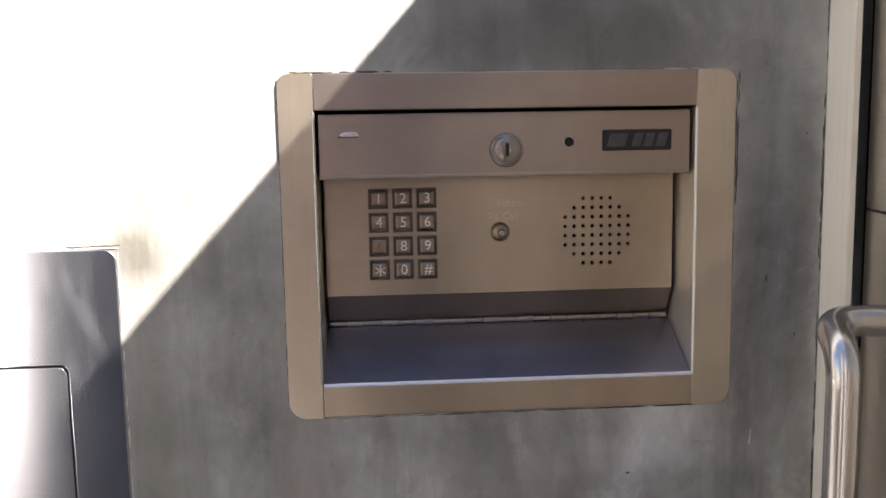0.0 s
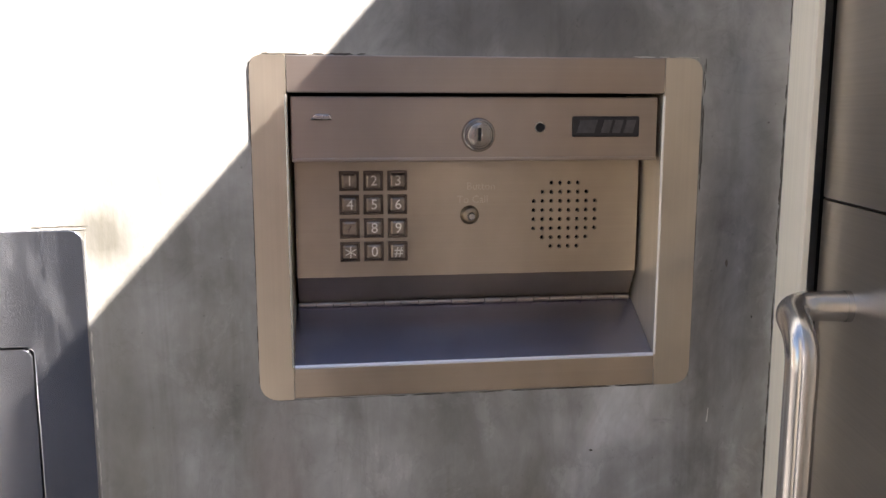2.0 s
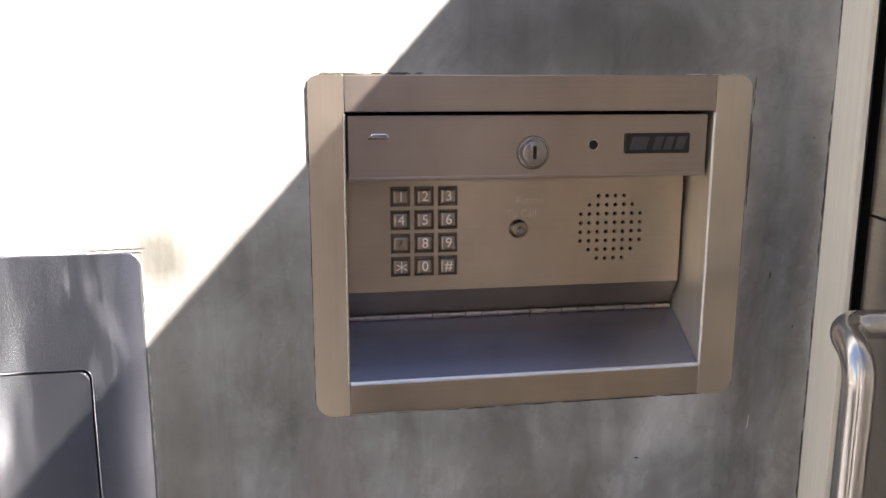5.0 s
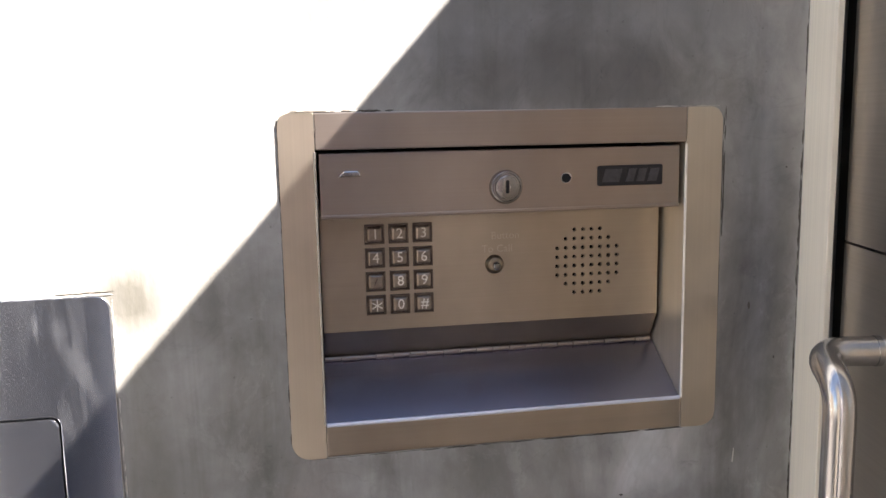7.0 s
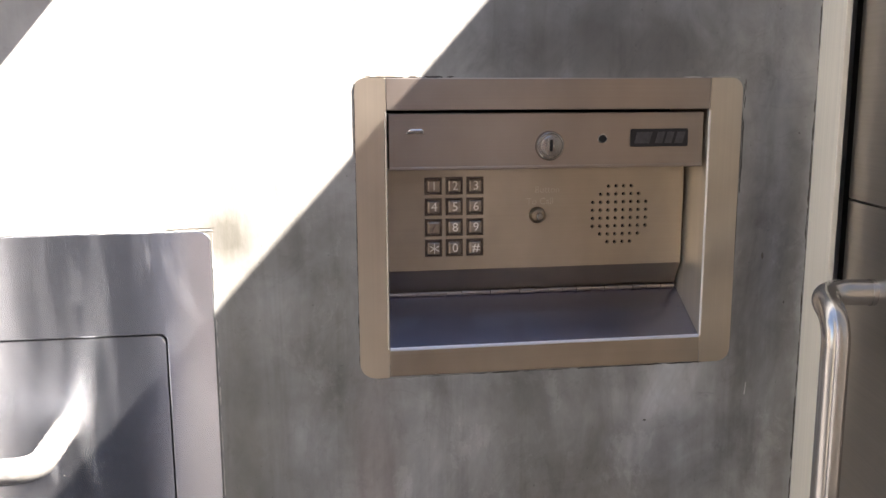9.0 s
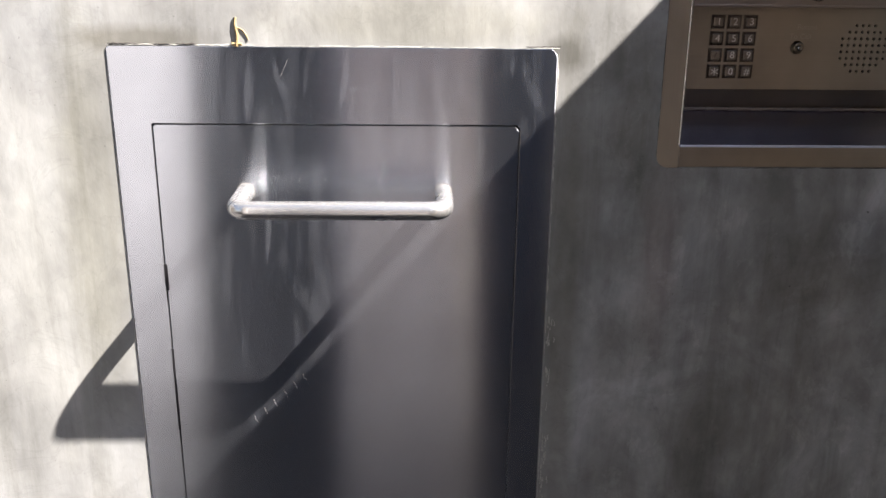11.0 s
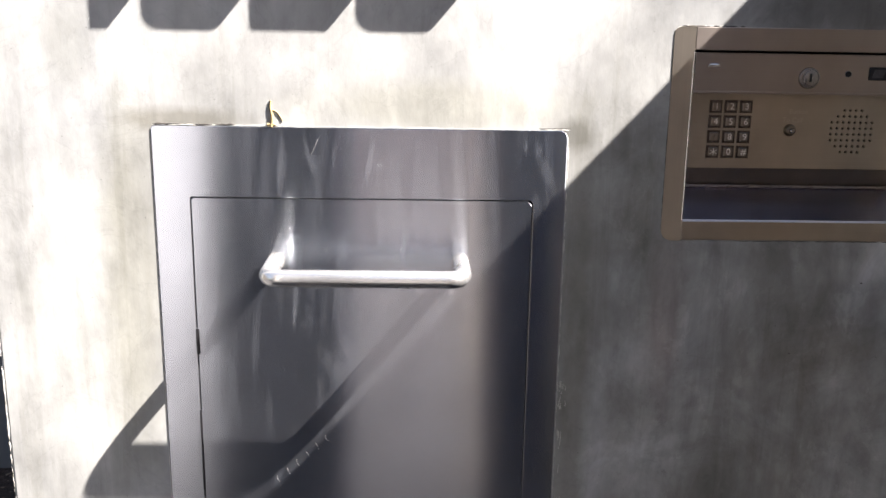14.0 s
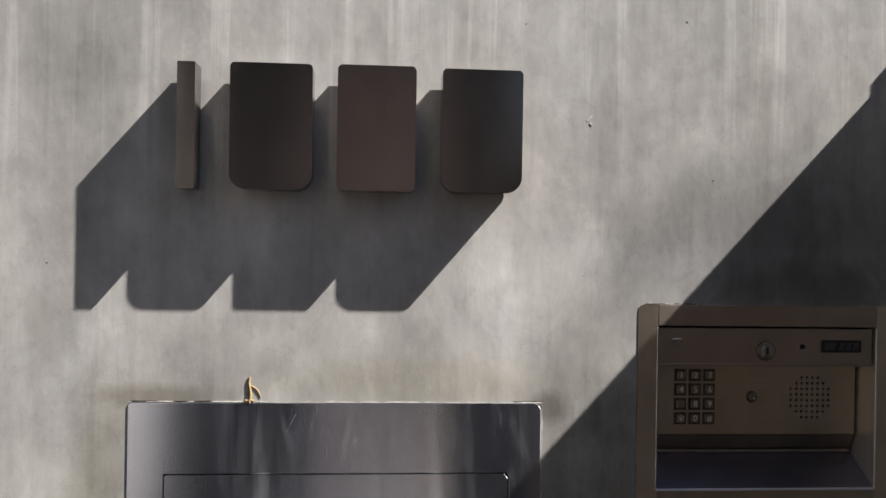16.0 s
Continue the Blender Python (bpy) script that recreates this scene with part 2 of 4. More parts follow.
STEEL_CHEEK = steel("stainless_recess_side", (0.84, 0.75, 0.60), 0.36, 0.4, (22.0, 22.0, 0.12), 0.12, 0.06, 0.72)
# the blue in this colour stands for sky mirrored in the flap
STEEL_FLAP = steel("stainless_flap_sky_tint", (0.46, 0.47, 0.60), 0.26, 0.3, (0.12, 20.0, 0.12), 0.08, 0.004, 1.0)
STEEL_UPRIGHT = steel("stainless_upright_brush", (0.65, 0.585, 0.495), 0.33, 0.5, (22.0, 22.0, 0.12), 0.30, 0.07, 0.96, 0.05, 0.95)
STEEL_DOOR = steel("stainless_door_skin", (0.58, 0.53, 0.48), 0.28, 0.9, (0.12, 0.12, 22.0), 0.12, 0.05, 0.95)
STEEL_PULL = steel("stainless_box_handle", (0.86, 0.85, 0.84), 0.24, 0.3, (8.0, 8.0, 8.0), 0.08, 0.05, 0.90)
STEEL_TUBE = steel("stainless_tube", (0.68, 0.665, 0.65), 0.20, 0.35, (8.0, 8.0, 8.0), 0.12)
CHROME = plain("worn_chrome", (0.72, 0.71, 0.70), 0.16, 1.0, 0.12, 60)
SIGN_METAL = steel("dark_polished_steel", (0.28, 0.255, 0.235), 0.13, 0.2, (10.0, 10.0, 0.3), 0.35)
LOCK_METAL = plain("lock_metal", (0.36, 0.34, 0.325), 0.25, 1.0, 0.2, 80)
SCRATCH = plain("bright_scratch", (0.62, 0.61, 0.61), 0.5, 0.6, 0.2, 200)
BRASS = plain("tarnished_metal", (0.30, 0.245, 0.185), 0.30, 1.0, 0.3, 200)
CHEEK_GLINT = plain("bent_edge_glint", (0.92, 0.89, 0.83), 0.35, 0.35, 0.12, 60)
# near-white blue: the glint along the flap's front edge, as colour
FLAP_EDGE_GLINT = plain("flap_edge_glint_colour", (0.86, 0.88, 0.97), 0.3, 0.35, 0.12, 60)
KEY_METAL = plain("key_metal", (0.35, 0.305, 0.265), 0.28, 1.0, 0.25, 300)
KEY_RIM = plain("key_rim", (0.19, 0.158, 0.138), 0.32, 0.9, 0.2, 200)
PAINT_WHITE = plain("worn_white_fill", (0.90, 0.87, 0.81), 0.6, 0.0, 0.2, 500)
PAINT_FAINT = plain("worn_faint_print", (0.60, 0.545, 0.465), 0.6, 0.0, 0.3, 500)
# near-black colour that stands for shade in hollows, gaps and holes
BLACK = plain("black_gap_shade", (0.006, 0.006, 0.006), 0.8, 0.0, 0.1)
PLASTIC = plain("dark_plastic", (0.012, 0.011, 0.013), 0.5, 0.0, 0.3, 200)
PLASTIC_MARK = plain("worn_grey_mark", (0.075, 0.07, 0.075), 0.5, 0.0, 0.4, 200)
CAULK = plain("pale_filler", (0.62, 0.60, 0.55), 0.6, 0.0, 0.3, 150)
GRIME = plain("dark_grime", (0.085, 0.078, 0.068), 0.85, 0.0, 0.4, 120)
RUST = plain("dried_yellow_residue", (0.34, 0.25, 0.12), 0.8, 0.0, 0.4, 200)
SOIL = soil_material()
TWIG = plain("dead_twig", (0.20, 0.155, 0.12), 0.9, 0.0, 0.5, 60)
LEAF = plain("strap_leaf", (0.075, 0.13, 0.045), 0.5, 0.0, 0.5, 30)
LEAF_DRY = plain("dry_leaf", (0.30, 0.25, 0.11), 0.7, 0.0, 0.5, 30)
PAVING = plain("pavement_asphalt", (0.062, 0.058, 0.056), 0.85, 0.0, 0.25, 5)
SLAB = plain("pale_concrete", (0.19, 0.158, 0.12), 0.85, 0.0, 0.2, 6)
GREY_WALL = plain("grey_render", (0.15, 0.15, 0.155), 0.85, 0.0, 0.15, 6)
GARDEN_WALL = plain("garden_render", (0.37, 0.355, 0.33), 0.85, 0.0, 0.12, 4)
MAUVE_WALL = plain("mauve_render", (0.40, 0.325, 0.325), 0.85, 0.0, 0.15, 2)
HEDGE_WALL = plain("dark_far_wall", (0.06, 0.05, 0.04), 0.9, 0.0, 0.2, 2)
PALE_WALL = plain("pale_render", (0.26, 0.25, 0.25), 0.85, 0.0, 0.1, 2)
# navy for the added piers, seen only as dark bands in the steel
DARK_WALL = plain("dark_reflected_wall", (0.010, 0.019, 0.048), 0.7, 0.0, 0.2, 2)
SAND_WALL = plain("sand_render", (0.30, 0.235, 0.165), 0.85, 0.0, 0.2, 2)
BROWN_WALL = plain("brown_render", (0.135, 0.100, 0.078), 0.85, 0.0, 0.2, 2)


# ---------------------------------------------------------------- building helpers
def thing(name, base, label, category, group=""):
    ob = new(name)
    ob.location = base
    ob.empty_display_size = 0.05
    return tagged(ob, label, category, group)


def base_of(ob):
    v = Vector(ob.location)
    return v if ob.parent is None else v + base_of(ob.parent)


def brush_uv(me, upright):
    """u runs across the brush lines, the way in which a reflection is drawn out."""
    uv = me.uv_layers.new(name="UVMap").data
    for p in me.polygons:
        n = [abs(a) for a in p.normal]
        for li in p.loop_indices:
            c = me.vertices[me.loops[li].vertex_index].co
            flat = c.x if n[1] >= n[0] else c.y
            if n[2] > max(n[0], n[1]):
                a, b = (c.x, c.y) if upright else (c.y, c.x)
            else:
                a, b = (flat, c.z) if upright else (c.z, flat)
            uv[li].uv = (a, b)


def mesh_of(name, bm, mat, upright=False, smooth=False):
    me = bpy.data.meshes.new(name)
    bmesh.ops.recalc_face_normals(bm, faces=bm.faces)
    bm.to_mesh(me)
    bm.free()
    if smooth:
        for p in me.polygons:
            p.use_smooth = True
        me.set_sharp_from_angle(angle=radians(40))
    brush_uv(me, upright)
    me.materials.append(mat)
    return me


def part(name, bm, mat, parent, label="", upright=False, smooth=False):
    """One mesh object, built in world places, under a thing or a part."""
    bmesh.ops.translate(bm, verts=bm.verts, vec=-base_of(parent))
    ob = new(name, mesh_of(name, bm, mat, upright, smooth))
    ob.parent = parent
    return tagged(ob, label)


def structure(name, bm, mat, label, category, upright=False, smooth=False):
    ob = new(name, mesh_of(name, bm, mat, upright, smooth))
    return tagged(ob, label, category, "", "structure")


def box(bm, x0, x1, y0, y1, z0, z1, bevel=0.0, seg=2):
    r = bmesh.ops.create_cube(bm, size=1.0)
    vs = r["verts"]
    for v in vs:
        v.co = Vector(((x0 + x1) / 2 + v.co.x * (x1 - x0), (y0 + y1) / 2 + v.co.y * (y1 - y0), (z0 + z1) / 2 + v.co.z * (z1 - z0)))
    if bevel:
        es = list({e for v in vs for e in v.link_edges})
        bmesh.ops.bevel(bm, geom=es, offset=bevel, segments=seg, affect="EDGES", profile=0.5)
    return bm


def boxed(*a, **k):
    return box(bmesh.new(), *a, **k)


def prism(outline, y0, y1, bevel=0.0):
    """An outline in x and z, front at y0, back at y1; bevel rounds the front edge."""
    bm = bmesh.new()
    front = [bm.verts.new((x, y0, z)) for x, z in outline]
    back = [bm.verts.new((x, y1, z)) for x, z in outline]
    face = bm.faces.new(front)
    bm.faces.new(back[::-1])
    n = len(outline)
    for i in range(n):
        bm.faces.new((front[i], front[(i + 1) % n], back[(i + 1) % n], back[i]))
    if bevel:
        bmesh.ops.bevel(bm, geom=list(face.edges), offset=bevel, segments=2, affect="EDGES", profile=0.5)
    return bm


def rounded(x0, x1, z0, z1, radii, n=6):
    """A rectangle's outline; radii at bottom left, bottom right, top right, top left."""
    pts = []
    for (cx, cz, sx, sz, a0), r in zip(((x0, z0, 1, 1, 180), (x1, z0, -1, 1, 270), (x1, z1, -1, -1, 0), (x0, z1, 1, -1, 90)), radii):
        if r <= 0:
            pts.append((cx, cz))
            continue
        for i in range(n + 1):
            a = radians(a0 + 90 * i / n)
            pts.append((cx + sx * r + r * math.cos(a), cz + sz * r + r * math.sin(a)))
    return pts


def disc(bm, x, z, y0, y1, r, seg=24, r1=None):
    """A cylinder or cone along y, from y0 (front, radius r) to y1 (radius r1)."""
    r1 = r if r1 is None else r1
    a = [bm.verts.new((x + r * math.cos(2 * math.pi * i / seg), y0, z + r * math.sin(2 * math.pi * i / seg))) for i in range(seg)]
    b = [bm.verts.new((x + r1 * math.cos(2 * math.pi * i / seg), y1, z + r1 * math.sin(2 * math.pi * i / seg))) for i in range(seg)]
    bm.faces.new(a), bm.faces.new(b[::-1])
    for i in range(seg):
        bm.faces.new((a[i], a[(i + 1) % seg], b[(i + 1) % seg], b[i]))
    return bm


def lathe(x, z, profile, seg=28):
    """A turned piece about an axis along y: profile of (radius, y)."""
    bm = bmesh.new()
    rings = []
    for r, y in profile:
        rings.append([bm.verts.new((x + r * math.cos(2 * math.pi * i / seg), y, z + r * math.sin(2 * math.pi * i / seg))) for i in range(seg)])
    for p, q in zip(rings, rings[1:]):
        for i in range(seg):
            bm.faces.new((p[i], p[(i + 1) % seg], q[(i + 1) % seg], q[i]))
    bm.faces.new(rings[0]), bm.faces.new(rings[-1])
    return bm


def smooth_path(points, fillet, n=8):
    pts = [Vector(p) for p in points]
    out = [pts[0]]
    for a, b, c in zip(pts, pts[1:], pts[2:]):
        u, v = (a - b), (c - b)
        d = min(fillet, u.length * 0.48, v.length * 0.48)
        p, q = b + u.normalized() * d, b + v.normalized() * d
        for i in range(n + 1):
            k = i / n
            out.append(p * (1 - k) ** 2 + b * 2 * k * (1 - k) + q * k ** 2)
    return out + [pts[-1]]


def tube(bm, path, r0, r1=None, seg=16):
    r1 = r0 if r1 is None else r1
    rings, side = [], None
    for i, p in enumerate(path):
        d = (path[min(i + 1, len(path) - 1)] - path[max(i - 1, 0)]).normalized()
        if side is None:
            side = d.orthogonal().normalized()
        side = (side - d * side.dot(d)).normalized()
        up = d.cross(side)
        r = r0 + (r1 - r0) * i / (len(path) - 1)
        rings.append([bm.verts.new(p + side * (r * math.cos(2 * math.pi * k / seg)) + up * (r * math.sin(2 * math.pi * k / seg))) for k in range(seg)])
    for p, q in zip(rings, rings[1:]):
        for k in range(seg):
            bm.faces.new((p[k], p[(k + 1) % seg], q[(k + 1) % seg], q[k]))
    bm.faces.new(rings[0]), bm.faces.new(rings[-1])
    return bm


def lettering(name, text, size, x, y, z, mat, parent, extrude=0.0003, label=""):
    """Letters in the built-in font, upright, facing -y, centred on x, z."""
    cu = bpy.data.curves.new(name, "FONT")
    cu.body, cu.size, cu.extrude, cu.resolution_u = text, size, extrude, 3
    cu.align_x, cu.align_y = "CENTER", "CENTER"
    tmp = new(name, cu)
    me = bpy.data.meshes.new_from_object(tmp.evaluated_get(bpy.context.evaluated_depsgraph_get()))
    bpy.data.objects.remove(tmp)
    me.transform(Matrix.Translation(Vector((x, y, z)) - base_of(parent)) @ Matrix.Rotation(radians(90), 4, "X"))
    me.materials.clear()
    me.materials.append(mat)
    ob = new(name, me)
    ob.parent = parent
    return tagged(ob, label)


# ---------------------------------------------------------------- the large structure
WALL, BACK = 0.6470, 0.850          # front and back of the cement wall
LEFT, JAMB = -0.9135, 0.360
HOLES = ((-0.690, -0.200, 0.850, 1.510), (-0.052, 0.272, 1.396, 1.638))


def cement_wall():
    # unseen length and height are added to keep sun off the garden
    xs = sorted({LEFT, 6.0, *[h[i] for h in HOLES for i in (0, 1)]})
    zs = sorted({0.0, 8.5, *[h[i] for h in HOLES for i in (2, 3)]})
    bm = bmesh.new()
    for x0, x1 in zip(xs, xs[1:]):
        for z0, z1 in zip(zs, zs[1:]):
            if any(h[0] <= x0 and x1 <= h[1] and h[2] <= z0 and z1 <= h[3] for h in HOLES):
                continue
            box(bm, x0, x1, WALL, BACK, z0, z1)
    bmesh.ops.remove_doubles(bm, verts=bm.verts, dist=1e-5)
    bm.verts.index_update()
    twin = {}
    for f in bm.faces:
        twin.setdefault(frozenset(v.index for v in f.verts), []).append(f)
    bmesh.ops.delete(bm, geom=[f for fs in twin.values() if len(fs) > 1 for f in fs], context="FACES")
    # a softened outer corner at the free end
    edge = [e for e in bm.edges if all(abs(v.co.x - LEFT) < 1e-4 and abs(v.co.y - WALL) < 1e-4 for v in e.verts)]
    bmesh.ops.bevel(bm, geom=edge, offset=0.004, segments=2, affect="EDGES", profile=0.5)
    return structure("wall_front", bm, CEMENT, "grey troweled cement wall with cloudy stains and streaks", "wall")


wall = cement_wall()
bm = bmesh.new()
bmesh.ops.create_grid(bm, x_segments=4, y_segments=4, size=60)
structure("ground", bm, PAVING, "dark grey pavement in front of the wall", "ground")
# unseen slab, added so the telephone's lower steel mirrors something warm
structure("pavement", boxed(-0.08, 3.0, -4.84, -1.92, 0.0, 0.015), SLAB, "unseen brownish slab added to warm the low reflections", "pavement")
structure("planting_bed", boxed(-4.5, -0.2, 0.852, 2.70, -0.05, 0.012), SOIL, "dark bare soil of a planting bed behind the wall", "ground")
structure("wall_low", boxed(-5.5, 2.0, 2.70, 2.95, 0.0, 0.60, 0.01), GREY_WALL, "low grey rendered wall behind the planting bed", "wall")
structure("wall_garden", boxed(-6.5, 3.0, 4.2, 4.4, 0.0, 4.2), GARDEN_WALL, "grey rendered wall behind the garden plants", "wall")

# plain unseen walls close a made-up court behind the camera, added to shape reflections
structure("wall_reflected_1", boxed(-1.200, -0.660, -1.75, -1.55, 0.0, 6.0), DARK_WALL, "unseen dark pier added for a dark band in the steel", "wall")
structure("wall_reflected_2", boxed(-1.100, 0.165, -5.05, -4.85, 0.0, 3.2), MAUVE_WALL, "unseen mauve wall added for a mauve band in the steel", "wall")
structure("wall_reflected_6", boxed(-1.500, -1.104, -5.05, -4.85, 0.0, 5.0), DARK_WALL, "unseen dark pier added between the reflected walls", "wall")
structure("wall_reflected_7", boxed(-2.2, -1.93, -2.446, -1.3, 0.0, 5.0), HEDGE_WALL, "unseen dark wall added to cut bounced light", "wall")
structure("wall_reflected_3", boxed(-1.93, 0.17, -6.8, -6.5, 0.0, 5.0), DARK_WALL, "unseen dark wall added behind the reflected walls", "wall")
structure("wall_reflected_5", boxed(-0.107, 0.168, -1.8, -1.6, 0.0, 6.0), DARK_WALL, "unseen dark pier added to darken the right of the reflection", "wall")
structure("wall_reflected_4", boxed(-2.2, -1.93, -6.5, -2.45, 0.0, 5.0), PALE_WALL, "unseen pale wall added for a bright band and bounce", "wall")
# added return wall, in two tones to grade the telephone's reflection
structure("wall_reflected_low", boxed(0.17, 0.42, -1.9, -0.345, 0.0, 1.29), SAND_WALL, "unseen sand-coloured lower wall added to lighten low reflections", "wall")
structure("wall_reflected_high", boxed(0.17, 0.42, -1.9, -0.345, 1.29, 2.074), BROWN_WALL, "unseen brown upper wall added to darken high reflections", "wall")
structure("wall_side", boxed(-7.3, -7.0, -1.6, 2.6, 0.0, 4.0), HEDGE_WALL, "plain dark wall closing the far side", "wall")


def bead(points, r, seed, mat, name, label=""):
    """An uneven broken line of filler or grime, half sunk in the joint along an edge."""
    rng = random.Random(seed)
    bm = bmesh.new()
    a, b = Vector(points[0]), Vector(points[1])
    n = max(6, int((b - a).length / 0.003))
    run, wide = [], 1.0

    def close():
        if len(run) < 3:
            return
        rings = []
        for i, (p, w) in enumerate(run):
            d = (run[min(i + 1, len(run) - 1)][0] - run[max(i - 1, 0)][0]).normalized()
            side = Vector((d.z, 0, -d.x))
            w = w * min(1.0, 0.25 + 0.5 * min(i, len(run) - 1 - i))
            rings.append([bm.verts.new(p + side * (w * math.cos(k * math.pi / 3)) + Vector((0, w * 0.45 * math.sin(k * math.pi / 3), 0))) for k in range(6)])
        for p, q in zip(rings, rings[1:]):
            for k in range(6):
                bm.faces.new((p[k], p[(k + 1) % 6], q[(k + 1) % 6], q[k]))
        bm.faces.new(rings[0]), bm.faces.new(rings[-1])

    for i in range(n + 1):
        wide = min(1.2, max(0.25, wide + rng.uniform(-0.35, 0.35)))
        p = a.lerp(b, i / n) + Vector((rng.uniform(-1, 1), 0, rng.uniform(-1, 1))) * r * 0.45
        p.y = 0.6469
        run.append((p, r * wide))
        if rng.random() < 0.09 or i == n:
            close()
            run = []
    close()
    return part(name, bm, mat, wall, label, smooth=True)


bead(((-0.702, 0.6467, 1.5235), (-0.186, 0.6467, 1.5228)), 0.0006, 3, CAULK, "edge_filler", "broken pale filler line")
bead(((-0.700, 0.6467, 1.5245), (-0.60, 0.6467, 1.5245)), 0.0013, 5, GRIME, "grime_shade_line", "dark grime and painted edge shade in the joint")
bead(((-0.225, 0.6467, 1.5245), (-0.190, 0.6467, 1.5235)), 0.0006, 6, GRIME, "grime_shade_line", "dark grime and painted edge shade in the joint")
bead(((-0.1865, 0.6467, 0.84), (-0.1868, 0.6467, 1.52)), 0.0007, 7, CAULK, "edge_filler", "broken pale filler line")
bead(((-0.7035, 0.6467, 0.84), (-0.7035, 0.6467, 1.52)), 0.0005, 8, CAULK, "edge_filler", "broken pale filler line")
bead(((-0.058, 0.6467, 1.6508), (0.010, 0.6467, 1.6508)), 0.0011, 9, CAULK, "edge_filler", "broken pale filler line")
bead(((-0.214, 0.6467, 1.5245), (-0.184, 0.6470, 1.5250)), 0.0006, 21, GRIME, "grime_shade_line", "dark grime and painted edge shade in the joint")
bead(((0.230, 0.6467, 1.6506), (0.285, 0.6467, 1.6506)), 0.0004, 10, CAULK, "edge_filler", "broken pale filler line")
# round the flange the grime colour also draws its thin edge shadow
bead(((-0.0639, 0.6467, 1.398), (-0.0638, 0.6467, 1.645)), 0.0005, 11, GRIME, "grime_shade_line", "dark grime and painted edge shade in the joint")
bead(((0.2865, 0.6467, 1.39), (0.2885, 0.6467, 1.645)), 0.0004, 12, GRIME, "grime_shade_line", "dark grime and painted edge shade in the joint")
bead(((0.3590, 0.6467, 0.9), (0.3590, 0.6467, 2.1)), 0.0006, 13, GRIME, "grime_shade_line", "dark grime and painted edge shade in the joint")
bead(((-0.054, 0.6467, 1.6508), (0.022, 0.6467, 1.6508)), 0.0008, 15, GRIME, "grime_shade_line", "dark grime and painted edge shade in the joint")
bead(((0.2890, 0.6467, 1.545), (0.2900, 0.6467, 1.650)), 0.0006, 17, GRIME, "grime_shade_line", "dark grime and painted edge shade in the joint")
bead(((-0.050, 0.6467, 1.3842), (0.275, 0.6467, 1.3850)), 0.0005, 18, GRIME, "grime_shade_line", "dark grime and painted edge shade in the joint")
bead(((0.3580, 0.6467, 1.50), (0.3585, 0.6467, 1.63)), 0.0008, 19, GRIME, "grime_shade_line", "dark grime and painted edge shade in the joint")
bead(((0.3585, 0.6467, 1.28), (0.3585, 0.6467, 1.46)), 0.0007, 20, GRIME, "grime_shade_line", "dark grime and painted edge shade in the joint")
bead(((-0.9125, 0.6488, 0.5), (-0.9125, 0.6488, 2.1)), 0.0012, 14, CAULK, "edge_filler", "broken pale filler line")


def pits():
    """Single dark pits and nicks in the cement."""
    for k, (x, z, w, h) in enumerate(((0.3155, 1.486, 0.0022, 0.007), (0.033, 1.811, 0.0022, 0.0018), (-0.801, 1.693, 0.002, 0.002), (0.12, 1.233, 0.0022, 0.002),
                                      (0.205, 1.33, 0.004, 0.0015), (-0.215, 2.005, 0.002, 0.002), (-0.005, 2.015, 0.003, 0.002), (0.34, 1.44, 0.0015, 0.003), (0.345, 1.6, 0.0018, 0.0018))):
        rng = random.Random(k)
        out = [(x + w * 0.55 * rng.uniform(0.6, 1) * math.cos(a), z + h * 0.55 * rng.uniform(0.6, 1) * math.sin(a)) for a in [i * math.pi / 5 for i in range(10)]]
        part("pit", prism(out, 0.6467, 0.648), GRIME, wall, "small dark pit in the cement")
    rng = random.Random(77)
    for z0, z1, n in ((1.150, 1.190, 16), (0.930, 1.020, 34), (1.095, 1.125, 6)):
        for i in range(n):
            x, z = -0.184 + abs(rng.gauss(0, 0.0035)), rng.uniform(z0, z1)
            ln, w = rng.uniform(0.002, 0.009), rng.uniform(0.0004, 0.0009)
            bm = bmesh.new()
            tube(bm, [Vector((x, 0.6468, z)), Vector((x + rng.uniform(-0.001, 0.001), 0.6466, z + ln * 0.5)), Vector((x + rng.uniform(-0.001, 0.001), 0.6468, z + ln))], w, w * 0.5, 5)
            part("paint_fleck", bm, CAULK, wall, "pale fleck of dried paint", smooth=True)
    for k, (x, z, dx, dz) in enumerate(((-0.134, 1.884, 0.006, 0.007), (-0.128, 1.878, -0.003, 0.004), 
                                        (-0.18, 1.10, 0.001, 0.02), (-0.181, 1.06, 0.001, 0.012), (-0.184, 0.95, 0.001, 0.02), (-0.18, 0.92, 0.0, 0.012), (0.305, 1.35, 0.001, 0.012))):
        bm = bmesh.new()
        tube(bm, [Vector((x, 0.6469, z)), Vector((x + dx * 0.5, 0.6466, z + dz * 0.4)), Vector((x + dx, 0.6469, z + dz))], 0.0006, 0.0003, 6)
        part("scuff", bm, CAULK, wall, "pale scuff on the cement", smooth=True)


pits()

# ---------------------------------------------------------------- parcel drop box in the wall
BX0, BX1, BZ0, BZ1 = -0.7025, -0.1880, 0.8370, 1.5220
DX0, DX1, DZ0, DZ1 = -0.6570, -0.2300, 0.9235, 1.4325


